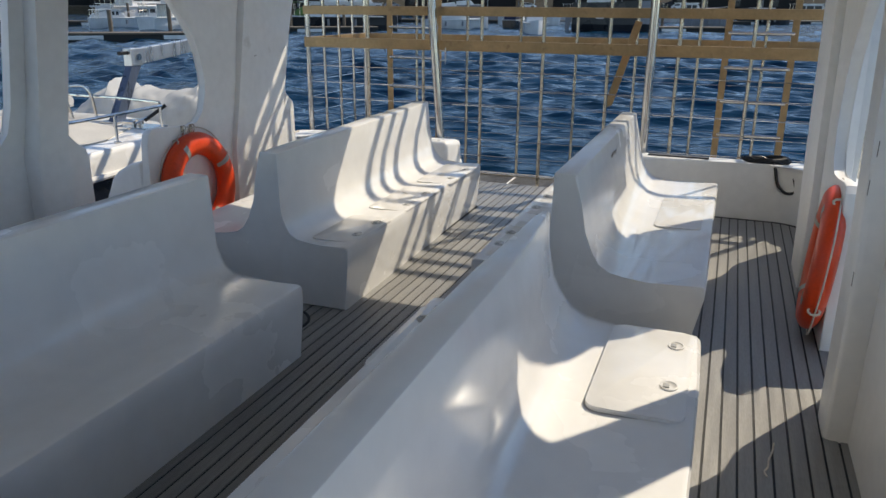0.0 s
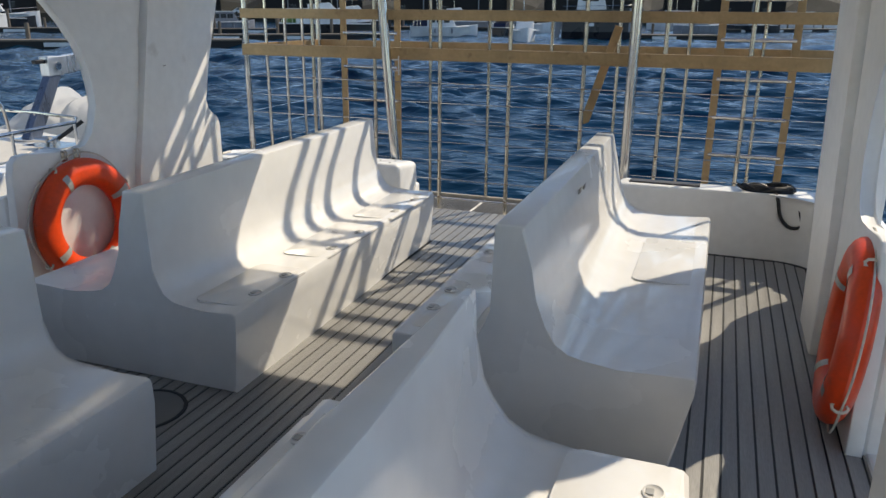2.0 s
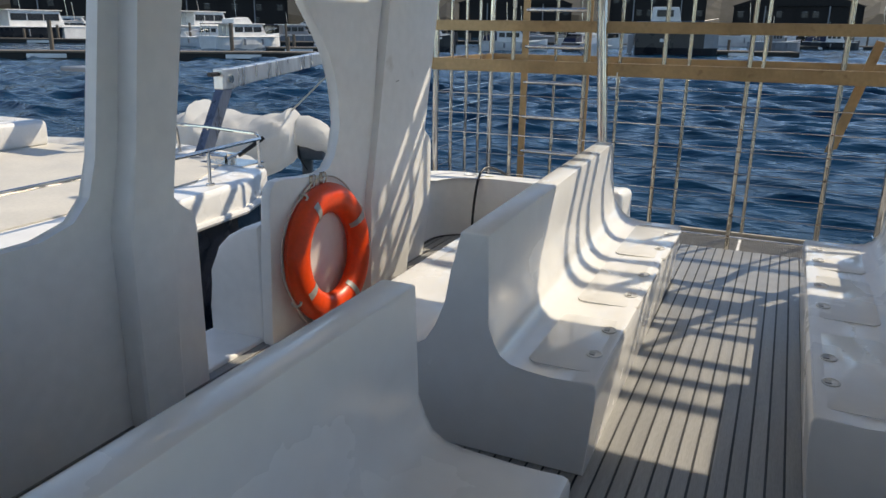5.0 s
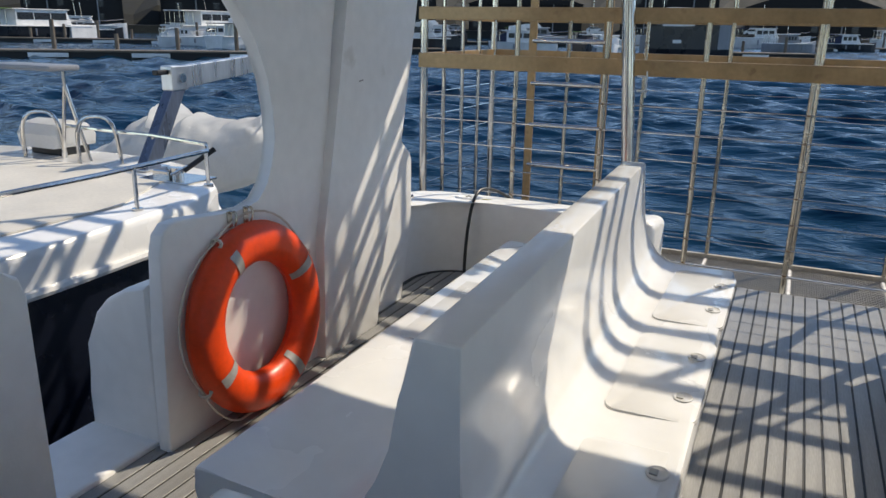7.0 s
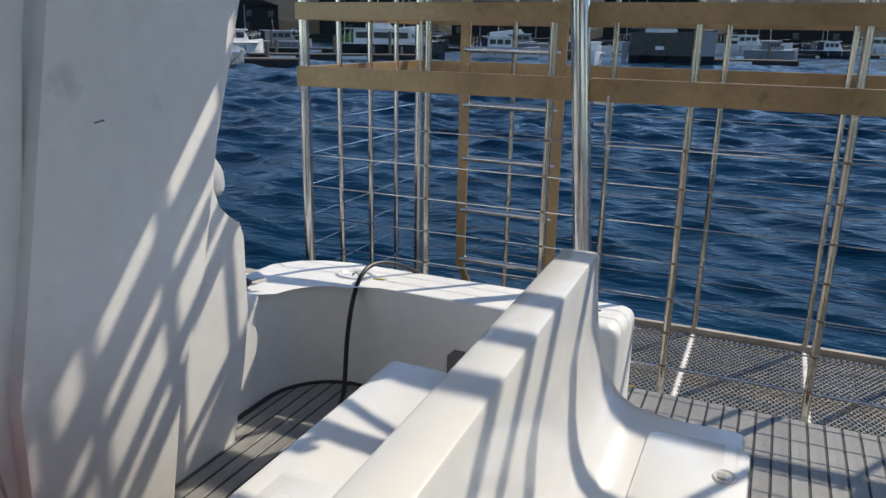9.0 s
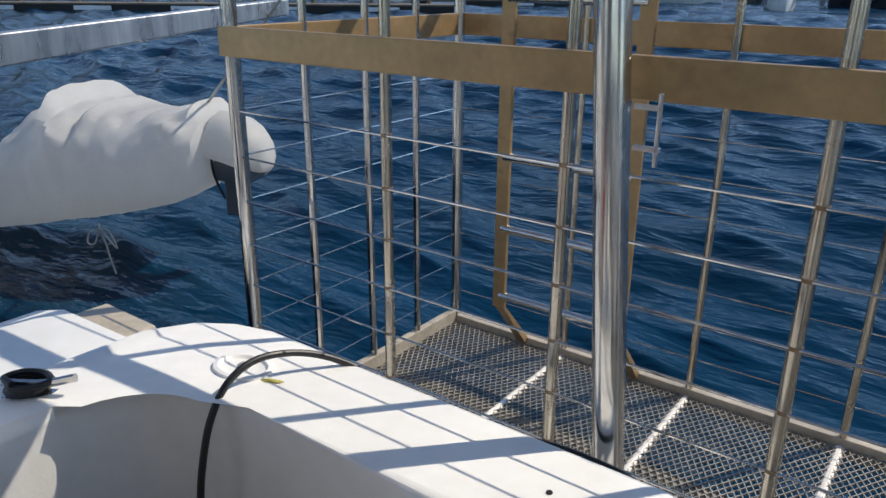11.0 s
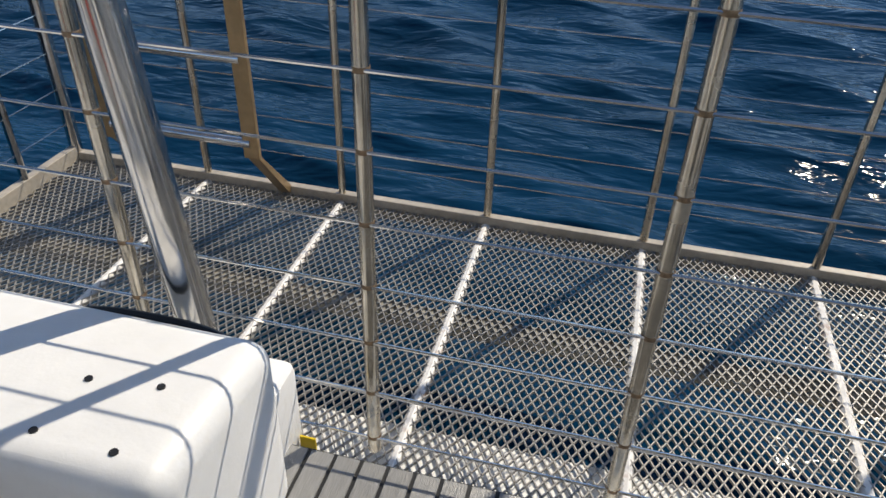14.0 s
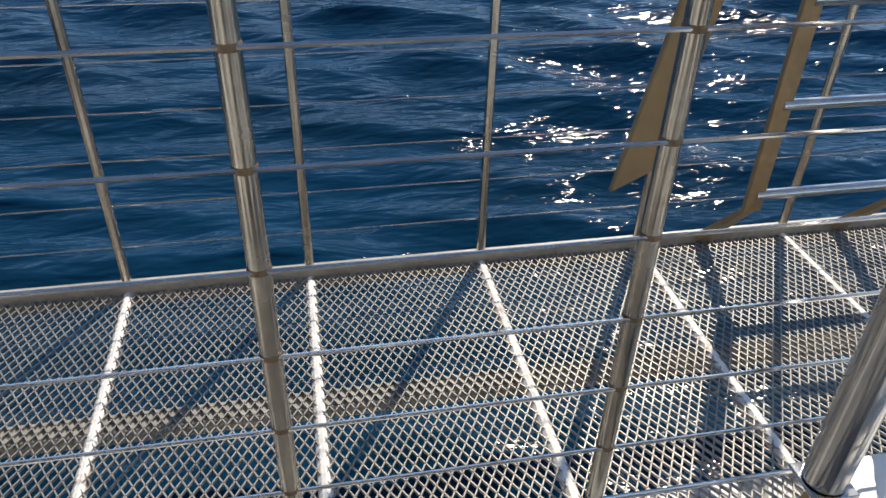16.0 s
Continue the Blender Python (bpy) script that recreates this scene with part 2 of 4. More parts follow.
# ---- sea ----
def sea():
    """One sheet of wind chop to the horizon: trains of waves round one heading, longer ones further out."""
    rnd = random.Random(21)
    radii = [0.0, 1.0]
    while radii[-1] < 2600:
        r = radii[-1]
        radii.append(r + (max(0.040, r * 0.0090) if r < 190 else r * 0.15))
    turns = 960
    r = np.array(radii[1:])[:, None]
    a = np.linspace(0, math.tau, turns, endpoint=False)[None, :]
    x, y = -0.3 + r * np.sin(a), 6.0 + r * np.cos(a)
    step = np.maximum(0.040, r * 0.0090)
    dx, dy, z = np.zeros_like(x), np.zeros_like(x), np.zeros_like(x)
    for k in range(72):
        length = 0.28 * (4.6 / 0.28) ** (k / 71)
        head = radians(75 + rnd.gauss(0, 18))
        slope = 0.036 if length < 0.55 else 0.062 if length < 2.0 else 0.030
        w = np.clip((length / step - 2.2) / 1.4, 0, 1) * np.clip((185 - r) / 60, 0, 1)
        if length > 1.6:
            w = w * np.clip((r / length - 5.0) / 9.0, 0.10, 1)
        n = math.tau / length
        ph = n * (x * math.cos(head) + y * math.sin(head)) + rnd.uniform(0, math.tau)
        amp = w * slope * np.clip(0.60 + r / 28, 0.75, 1.6) / n
        z += amp * np.cos(ph)
        dx -= amp * 0.9 * math.cos(head) * np.sin(ph)
        dy -= amp * 0.9 * math.sin(head) * np.sin(ph)
    rings = len(radii) - 1
    verts = np.stack([x + dx, y + dy, z], axis=-1).reshape(-1, 3)
    verts = np.vstack([verts, [[-0.3, 6.0, 0.0]]])
    i, j = np.meshgrid(np.arange(rings - 1), np.arange(turns), indexing="ij")
    j2 = (j + 1) % turns
    quads = np.stack([i * turns + j, (i + 1) * turns + j, (i + 1) * turns + j2, i * turns + j2], axis=-1).reshape(-1, 4)
    me = bpy.data.meshes.new("water")
    me.from_pydata(verts.tolist(), [], quads[:, ::-1].tolist() + [(k, (k + 1) % turns, rings * turns) for k in range(turns)])
    me.shade_smooth()
    me.materials.append(SEA)
    ob = new("water", me)
    ob.location = (0, 0, -0.95)
    tagged(ob, "deep blue rippled harbour water glinting in the sun", "water", kind="structure")


sea()

# ---- hull, roof and walls of the boat ----
def hull():
    ob = thing("hull", (0, 0, -0.95), "white fibreglass hull under the deck with an aft ledge", "hull", kind="structure")
    part("hull_body", prism([(-2.75, -0.3), (2.75, -0.3), (2.75, 0.87), (-2.75, 0.87)], "y", -3.0, 7.5, 0.03), GELCOAT_MATT, ob)
    part("swim_ledge", box(-2.6, 2.6, 7.5, 8.06, 0.25, 0.50, 0.04, 3), GELCOAT_MATT, ob)
    part("aft_sill", box(-0.93, 0.95, 7.46, 7.505, 0.5, 0.90, 0.01), GELCOAT_MATT, ob)


hull()


def roof():
    ob = thing("ceiling", (0, 0, 2.32), "white fibreglass hardtop over the benches", "ceiling", kind="structure")
    part("roof_panel", box(-1.98, 1.98, -3.0, ROOF_END, 0.0, 0.08, 0.02), GELCOAT_MATT, ob)
    # wings, eave and flare are unseen, outlined to place the sun patches below
    part("roof_wing", box(1.34, 2.0, ROOF_END, ROOF_END + 0.92, 0.0, 0.08, 0.02), GELCOAT_MATT, ob)
    part("roof_wing", box(-2.0, -1.34, ROOF_END, ROOF_END + 0.92, 0.0, 0.08, 0.02), GELCOAT_MATT, ob)
    part("roof_eave", box(1.98, 2.22, -3.0, 3.55, 0.0, 0.07, 0.01), GELCOAT_MATT, ob)
    part("roof_flare", prism([(1.975, 3.90), (2.09, 4.24), (2.20, 4.50), (2.29, 4.76), (2.44, 5.2), (2.44, 5.895), (1.975, 5.895)], "z", 0.0, 0.07, 0.01), GELCOAT_MATT, ob)
    for s in (-1, 1):
        for y0, y1 in ((-2.6, -2.0), (0.95, 1.3), (3.55, 3.9), (5.9, 6.3))[0 if s < 0 else 2:]:
            part("roof_beam", box(min(s * 1.9, s * 2.46), max(s * 1.9, s * 2.46), y0, y1, 0.0, 0.07, 0.01), GELCOAT_MATT, ob)


ROOF_END = 6.08
roof()

closing = part("wall_cabin", box(-2.7, 2.7, -3.0, -2.85, -0.08, 2.32), GELCOAT_MATT)
tagged(closing, "plain white cabin wall closing the covered deck", "wall", kind="structure")


def side_wall(s, name, dy, label):
    """Bulwark and pillars of one side; s is -1 or 1, x grows outward."""
    ob = thing(name, (0, 0, -0.07), label, "side wall", kind="structure")

    def slab(pname, pts, a, b, bevel=0.02, seg=3, mat=GELCOAT_MATT):
        part(pname, prism([(y + dy, z + 0.07) for y, z in pts], "x", s * a, s * b, bevel, seg), mat, ob, smooth=True)

    aft = [(4.33, -0.07), (4.35, 0.45), (4.37, 0.80), (4.39, 0.87), (4.43, 0.905), (4.50, 0.91), (4.70, 0.885), (4.86, 0.865), (4.95, 0.885), (5.02, 0.95), (5.06, 1.04),
           (5.08, 1.14), (5.085, 1.26), (5.06, 1.40), (4.99, 1.54), (4.90, 1.67), (4.76, 1.82), (4.70, 2.0), (4.72, 2.2), (4.80, 2.39), (5.75, 2.39), (5.55, 1.60), (5.42, 0.70), (5.40, -0.07)]
    slab("panel", aft, 2.27, 2.335, 0.012)
    slab("pillar", [(5.34, -0.07), (5.36, 0.62), (5.47, 1.1), (5.61, 1.74), (5.72, 2.39), (6.50, 2.39), (6.30, 1.6), (6.10, 0.75), (5.93, 0.40), (5.86, -0.07)], 2.22, 2.44, 0.015, 2)
    slab("wing", [(5.72, -0.07), (6.28, -0.07), (6.38, 0.3), (6.43, 0.52), (6.43, 0.84), (6.41, 0.90), (6.34, 0.935), (6.29, 0.98), (6.265, 1.06), (6.28, 1.18), (6.40, 1.5), (6.52, 1.85), (6.62, 2.39), (5.72, 2.39), (5.72, 1.0)], 2.30, 2.52, 0.006, 1)
    # bulwark in front of the gate, and its rounded end
    part("bulwark", prism([(s * x, z + 0.07) for x, z in [(2.335, -0.07), (2.335, 0.68), (2.45, 0.65), (2.56, 0.59), (2.63, 0.52), (2.68, 0.38), (2.72, 0.16), (2.72, -0.07)]], "y", 4.345 + dy, 6.2 + dy, 0.03, 3), GELCOAT_MATT, ob, smooth=True)
    fwd = [(-2.9, -0.07), (3.86, -0.07), (3.86, 0.80), (3.84, 0.87), (3.76, 0.92), (3.68, 0.99), (3.68, 1.15), (3.80, 1.76), (3.95, 2.39), (3.52, 2.39), (3.42, 1.75), (3.33, 1.20), (3.29, 1.04), (3.20, 0.95), (3.04, 0.91), (1.5, 0.90), (1.35, 1.0), (1.3, 1.2), (1.35, 2.39), (1.05, 2.39), (1.0, 1.2), (0.95, 1.0), (0.8, 0.9), (-2.4, 0.9), (-2.5, 1.0), (-2.5, 2.39), (-2.9, 2.39)]
    slab("forward_panel", fwd, 2.30, 2.36, 0.012)
    slab("forward_pillar", [(3.36, -0.07), (3.36, 0.9), (3.44, 1.2), (3.52, 1.75), (3.62, 2.39), (3.90, 2.39), (3.76, 1.76), (3.64, 1.1), (3.60, 0.85), (3.60, -0.07)], 2.20, 2.36, 0.03, 3)
    part("sill", box(min(s * 2.35, s * 2.72), max(s * 2.35, s * 2.72), 3.78 + dy, 4.36 + dy, 0.0, 0.09, 0.015), GELCOAT_MATT, ob)
    return ob


wall_port = side_wall(-1, "wall_port", 0.0, "white moulded side wall with curved window openings")
wall_star = side_wall(1, "wall_starboard", -0.04, "white moulded side wall with curved window openings")


def transom(s, name, label):
    """Moulded stern box with a rounded inner corner; s is -1 or 1."""
    ob = thing(name, (0, 0, -0.08), label, "transom", kind="structure")
    inner = [(0.91, 6.98), (2.0, 6.98)] + [(x, y) for x, y in arc(2.11, 6.66, 0.32, 84, 0, 8)] + [(2.43, 6.1)]
    outer = [(2.72, 6.1), (2.72, 7.1), (2.66, 7.28), (2.55, 7.38), (2.40, 7.43), (0.91, 7.43)]
    pts = [(s * x, y) for x, y in inner + outer]
    bm = prism(pts, "z", 0.0, 0.58)
    top = [f for f in bm.faces if all(v.co.z > 0.5 for v in f.verts)]
    edges = [e for f in top for e in f.edges] + [e for e in bm.edges if abs(e.verts[0].co.z - e.verts[1].co.z) > 0.3 and all(abs(v.co.x - s * 0.91) < 0.01 for v in e.verts)]
    bmesh.ops.bevel(bm, geom=list(set(edges)), offset=0.06, segments=5, affect="EDGES", profile=0.5)
    for v in bm.verts:
        if v.co.z > 0.3:
            v.co.z -= max(0.0, v.co.y - 6.98) * 0.105 * (v.co.z - 0.3) / 0.27
    part("moulding", bm, GELCOAT_MATT, ob, smooth=True)
    part("post_step", box(min(s * 0.96, s * 1.42), max(s * 0.96, s * 1.42), 7.36, 7.60, 0.0, 0.30, 0.03, 3), GELCOAT_MATT, ob, smooth=True)
    return ob


transom_port = transom(-1, "wall_transom_port", "white moulded stern box beside the cage opening")
transom_star = transom(1, "wall_transom_starboard", "white moulded stern box with rope on its top")


# ---- benches ----
def lid(parent, x0, x1, y0, y1, z, latches, thick=0.010):
    """A flush locker lid with round finger pulls."""
    rc = 0.05
    rim = arc(x1 - rc, y1 - rc, rc, 0, 90, 6) + arc(x0 + rc, y1 - rc, rc, 90, 180, 6) + arc(x0 + rc, y0 + rc, rc, 180, 270, 6) + arc(x1 - rc, y0 + rc, rc, 270, 360, 6)
    ob = part("lid", prism(rim, "z", z, z + thick, 0.004, 2), GELCOAT, parent, "flush white locker lid", smooth=True)
    seam = part("seam", prism([(px + (0.004 if px > (x0 + x1) / 2 else -0.004), py + (0.004 if py > (y0 + y1) / 2 else -0.004)) for px, py in rim], "z", z - 0.001, z + 0.0015), CAULK_GREY, ob)
    for lx, ly in latches:
        bm = bmesh.new()
        n = 20
        rings = []
        for r, h in ((0.040, 0.000), (0.039, 0.005), (0.034, 0.006), (0.030, 0.003), (0.024, 0.001)):
            rings.append([bm.verts.new((lx + r * math.cos(k * math.tau / n) * 0.85, ly + r * math.sin(k * math.tau / n), z + thick + h)) for k in range(n)])
        for p, q in zip(rings, rings[1:]):
            for k in range(n):
                bm.faces.new((p[k], p[(k + 1) % n], q[(k + 1) % n], q[k]))
        bm.faces.new(rings[-1])
        part("latch", bm, LATCH, ob, "round white finger pull", smooth=True)
        # grey block paints the shade inside the pull's hollow
        part("pull", box(lx - 0.022, lx + 0.002, ly - 0.016, ly + 0.016, z + thick + 0.0015, z + thick + 0.006, 0.002), LATCH_SHADE, ob)
    return ob


CAULK_GREY = material("grey_seam", (0.42, 0.41, 0.40), 0.6)
LATCH_SHADE = material("latch_shade_grey", (0.42, 0.42, 0.41), 0.35)


def bench_outline():
    left = [(0.40, 0.0), (0.375, 0.30), (0.37, 0.385), (0.378, 0.403), (0.395, 0.41), (0.55, 0.402), (0.66, 0.400), (0.725, 0.412), (0.775, 0.445), (0.805, 0.50), (0.818, 0.57), (0.822, 0.70), (0.826, 0.933), (0.829, 0.941), (0.837, 0.945)]
    right = [(0.938, 0.945), (0.946, 0.941), (0.950, 0.933), (0.985, 0.78), (1.010, 0.64), (1.040, 0.53), (1.085, 0.455), (1.145, 0.415), (1.22, 0.398), (1.35, 0.395), (1.52, 0.402), (1.625, 0.41), (1.645, 0.405), (1.653, 0.39), (1.650, 0.34), (1.585, 0.0)]
    return left + right


def bench(name, s, y0, y1, label, lids, wide=0.0, low=0.0, ends_of=None):
    ob = thing(name, (0, y0, 0), label, "bench", "moulded benches on the deck")
    length = y1 - y0
    rows = []
    for f, dx, k in ends_of or ((0.0, 0.0, 1.0), (1.0, 0.0, 1.0)):
        row = []
        for x, z in bench_outline():
            high = min(1.0, max(0.0, (z - 0.40) / 0.3))
            z1 = z - (low if z > 0.6 else 0)
            x1 = x - (wide if x < 0.6 else 0)
            x1 = x1 + dx * (0.35 + 0.65 * high)
            x1 = x1 + (0.95 - x1) * (1 - k) * high
            row.append((s * x1, f * length, z1))
        rows.append(row)
    part("body", loft(rows), GELCOAT, ob, smooth=True)
    for side, a, b, two in lids:
        if side == "aisle":
            x0, x1, z, lx = 0.385, 0.685, 0.400, 0.445
        else:
            x0, x1, z, lx = 1.28, 1.632, 0.398, 1.56
        raised = name == "bench_fore_starboard" and side == "outer"
        ends = sorted((s * x0, s * x1))
        la = [(s * lx, a - y0 + (b - a) * f) for f in two]
        lid(ob, ends[0], ends[1], a - y0, b - y0, z - (0.0 if raised else 0.002), la, 0.020 if raised else 0.0105)
    skirt = part("base_trim", box(min(s * 0.42, s * 1.56), max(s * 0.42, s * 1.56), 0.02, y1 - y0 - 0.02, -0.004, 0.012), CAULK, ob)
    return ob


bench("bench_fore_port", -1, -1.2, 3.20, "white moulded back-to-back bench in the roof's shade", [], 0.07)
bench("bench_aft_port", -1, 3.83, 6.50, "white moulded back-to-back bench striped with cage shadows",
      [("aisle", 3.93, 4.52, (0.3, 0.78)), ("aisle", 4.72, 5.45, (0.25, 0.75)), ("aisle", 5.62, 6.40, (0.28, 0.75)), ("outer", 4.94, 5.70, ())], 0.0, 0.0, ((0.0, 0.0, 1.0), (1.0, 0.09, 1.0)))
bench("bench_fore_starboard", 1, -1.2, 3.30, "white moulded back-to-back bench with a raised locker lid", [("outer", 2.50, 3.28, (0.32, 0.80)), ("aisle", 2.5, 3.2, (0.75,))], 0.0, 0.035, ((0.0, 0.05, 1.0), (0.80, 0.05, 1.0), (0.90, 0.045, 0.72), (0.97, 0.02, 0.42), (1.0, 0.0, 0.22)))
bench("bench_aft_starboard", 1, 3.93, 6.50, "white moulded back-to-back bench beside the starboard walkway",
      [("aisle", 4.02, 4.80, (0.3, 0.62)), ("aisle", 5.00, 5.70, (0.25, 0.75)), ("aisle", 5.85, 6.42, (0.3, 0.75)), ("outer", 5.02, 5.85, ())])


# ---- diving cage at the stern ----
BEAM = material("stained_beam_paint", (0.33, 0.31, 0.265), 0.55, vary=0.25, scale=5, stain=(0.14, 0.15, 0.06), stain_at=0.60)
RUST = material("rusty_weld", (0.26, 0.17, 0.10), 0.5, metal=0.4, vary=0.4, scale=30)
CAGE_X, NEAR_Y, FAR_Y, GRATE_Z = 2.85, 7.69, 9.14, -0.30
NEAR_BARS = [-2.10, -1.45, -0.80, -0.147, 0.506, 1.16, 1.81, 2.46]
FAR_BARS = [-2.13, -1.45, -0.77, -0.09, 0.60, 1.28, 1.96]
END_BARS = [8.05, 8.42, 8.78]
WIRES = [-0.105, 0.07, 0.245, 0.419, 0.595, 0.774, 0.952, 1.130]
BANDS = [(1.33, 1.437), (1.68, 1.77), (2.37, 2.46)]
UPPER_BANDS = [(2.88, 2.98), (3.20, 3.29), (3.50, 3.60)]


def cage():
    ob = thing("diving_cage", (0, NEAR_Y, GRATE_Z), "large steel-barred diving cage with tan cross bands at the stern", "cage")
    oy, oz = -NEAR_Y, -GRATE_Z

    def bar(name, a, b, r, mat, sides=10):
        return part(name, tube([(a[0], a[1] + oy, a[2] + oz), (b[0], b[1] + oy, b[2] + oz)], r, sides), mat, ob, smooth=True)

    top = 2.46
    for x in (-CAGE_X, CAGE_X):
        for y in (NEAR_Y, FAR_Y):
            bar("corner_post", (x, y, GRATE_Z), (x, y, top), 0.030, STEEL, 14)
        for y in END_BARS:
            bar("upright", (x, y, GRATE_Z), (x, y, top), 0.018, STEEL)
        for z in WIRES:
            bar("wire", (x, NEAR_Y, z), (x, FAR_Y, z), 0.0032, STEEL, 6)
        for z0, z1 in BANDS:
            part("band", box(x - 0.012, x + 0.012, NEAR_Y + oy, FAR_Y + oy, z0 + oz, z1 + oz, 0.003), TAN, ob)
    for x in NEAR_BARS:
        bar("upright", (x, NEAR_Y, -0.16), (x, NEAR_Y, top), 0.0185, TARNISHED, 18)
    for x in FAR_BARS:
        bar("upright", (x, FAR_Y, GRATE_Z), (x, FAR_Y, top), 0.018, TARNISHED, 10)
    for y, dy in ((NEAR_Y, -0.02), (FAR_Y, 0.02)):
        for z in WIRES:
            bar("wire", (-CAGE_X, y + dy * 0.6, z), (CAGE_X, y + dy * 0.6, z), 0.0042 if y == NEAR_Y else 0.0031, STEEL, 6)
        for z0, z1 in BANDS:
            part("band", box(-CAGE_X - 0.03, CAGE_X + 0.03, y + oy - 0.014 + dy, y + oy + 0.014 + dy, z0 + oz, z1 + oz, 0.003), TAN, ob)
    # unseen raised frame over the cage's left, with braces, added for its shadows
    for z0, z1 in UPPER_BANDS:
        part("upper_band", box(-CAGE_X, 2.2, -0.03, -0.005, z0 + oz, z1 + oz, 0.003), TAN, ob)
    # close-set unseen lattice over the port half, added to break sunlight on the pillar
    for k in range(8):
        z = 2.56 + k * 0.215
        part("gate_slat", box(-2.2, -0.42, -0.005, 0.02, z + oz, z + 0.062 + oz, 0.003), TAN, ob)
    for k in range(9):
        x = -2.15 + k * 0.21
        part("gate_stile", box(x - 0.018, x + 0.018, 0.02, 0.045, 2.44 + oz, 4.15 + oz, 0.003), TAN, ob)
    # unseen far band and upper posts, added to cast the broad deck shadows
    part("upper_band", box(-CAGE_X, CAGE_X, FAR_Y + oy - 0.012, FAR_Y + oy + 0.012, 3.42 + oz, 3.64 + oz, 0.003), TAN, ob)
    for x in (-CAGE_X, CAGE_X):
        bar("upper_post", (x, FAR_Y, top), (x, FAR_Y, 3.64), 0.024, TARNISHED, 10)
    for x, r in ((-CAGE_X, 0.024), (-0.80, 0.024), (1.13, 0.034), (2.18, 0.024)):
        bar("upper_post", (x, NEAR_Y, top), (x, NEAR_Y, 3.60), r, TARNISHED, 10)
    for x0, x1 in ((-1.45, -0.147), (1.81, 0.506)):
        bar("brace", (x0, NEAR_Y, 1.98), (x1, NEAR_Y, 2.40), 0.02, TARNISHED, 8)
    bar("bottom_rail", (-CAGE_X, NEAR_Y, 0.055), (CAGE_X, NEAR_Y, 0.055), 0.0065, STEEL, 12)
    bead = None
    for x in NEAR_BARS:
        for z in WIRES:
            if bead is None:
                p = part("weld", tube([(0, 0, -0.006), (0, 0, -0.003), (0, 0, 0.003), (0, 0, 0.006)], [0.0187, 0.0197, 0.0197, 0.0187], 18), RUST, ob)
                bead = p.data
            else:
                p = new("weld", bead)
                p.parent = ob
            p.location = (x, 0, z + oz)
    # floor: frame, beams below the mesh
    for y in (NEAR_Y, FAR_Y):
        part("floor_frame", box(-CAGE_X, CAGE_X, y + oy - 0.02, y + oy + 0.02, -0.05, 0.045 if y == FAR_Y else 0.0, 0.004), BEIGE, ob)
    for x in (-CAGE_X, CAGE_X):
        part("floor_frame", box(x - 0.02, x + 0.02, NEAR_Y + oy + 0.02, FAR_Y + oy - 0.02, -0.05, 0.075, 0.004), BEIGE, ob)
    part("mid_beam", box(-CAGE_X + 0.02, CAGE_X - 0.02, 8.42 + oy, 8.50 + oy, -0.055, -0.002, 0.004), BEAM, ob)
    for x in FAR_BARS:
        part("cross_tube", tube([(x, 0.03, -0.010), (x, FAR_Y + oy - 0.02, -0.010)], 0.022, 10), RUSTY_WHITE, ob, smooth=True)
    # foot plates of the two near corner bars
    for x in (-1.45, 1.16):
        part("foot_plate", prism([(x - 0.07, 0.10), (x + 0.07, 0.10), (x + 0.02, 0.26), (x - 0.02, 0.26)], "y", -0.01, 0.05, 0.003), TAN, ob)
    # expanded metal floor: two families of thin slanting strands
    bm = bmesh.new()
    depth = FAR_Y - NEAR_Y - 0.05
    pitch, run = 0.033, 0.60
    x = -CAGE_X - depth * run
    verts, faces = [], []
    w, h = 0.0022, 0.010
    while x < CAGE_X + depth * run:
        for d in (-1, 1):
            def at(v):
                return x + d * run * (v - depth / 2)
            v0, v1 = 0.0, depth
            ends = []
            for v in (v0, v1):
                ends.append((at(v), v))
            (xa, ya), (xb, yb) = ends
            lim = CAGE_X - 0.02
            for sgn in (-1, 1):
                if sgn * xa > lim and sgn * xb > lim:
                    break
            else:
                def clip(px, py, qx, qy):
                    for sgn in (-1, 1):
                        if sgn * px > lim:
                            f = (sgn * lim - px) / (qx - px)
                            px, py = sgn * lim, py + f * (qy - py)
                    return px, py
                pa, pb = clip(xa, ya, xb, yb), clip(xb, yb, xa, ya)
                if abs(pa[1] - pb[1]) > 0.02:
                    base = len(verts)
                    for px, py in (pa, pb):
                        verts += [(px - w, py + 0.025, 0.0), (px + w, py + 0.025, 0.0), (px + w, py + 0.025, h), (px - w, py + 0.025, h)]
                    for k in range(4):
                        faces.append((base + k, base + (k + 1) % 4, base + 4 + (k + 1) % 4, base + 4 + k))
        x += pitch
    me = bpy.data.meshes.new("floor_mesh")
    me.from_pydata(verts, [], faces)
    me.materials.append(GALVANISED)
    mesh_ob = new("floor_mesh", me)
    mesh_ob.parent = ob
    tagged(mesh_ob, "pale expanded-metal mesh floor", kind="stuff")
    return ob


cage()


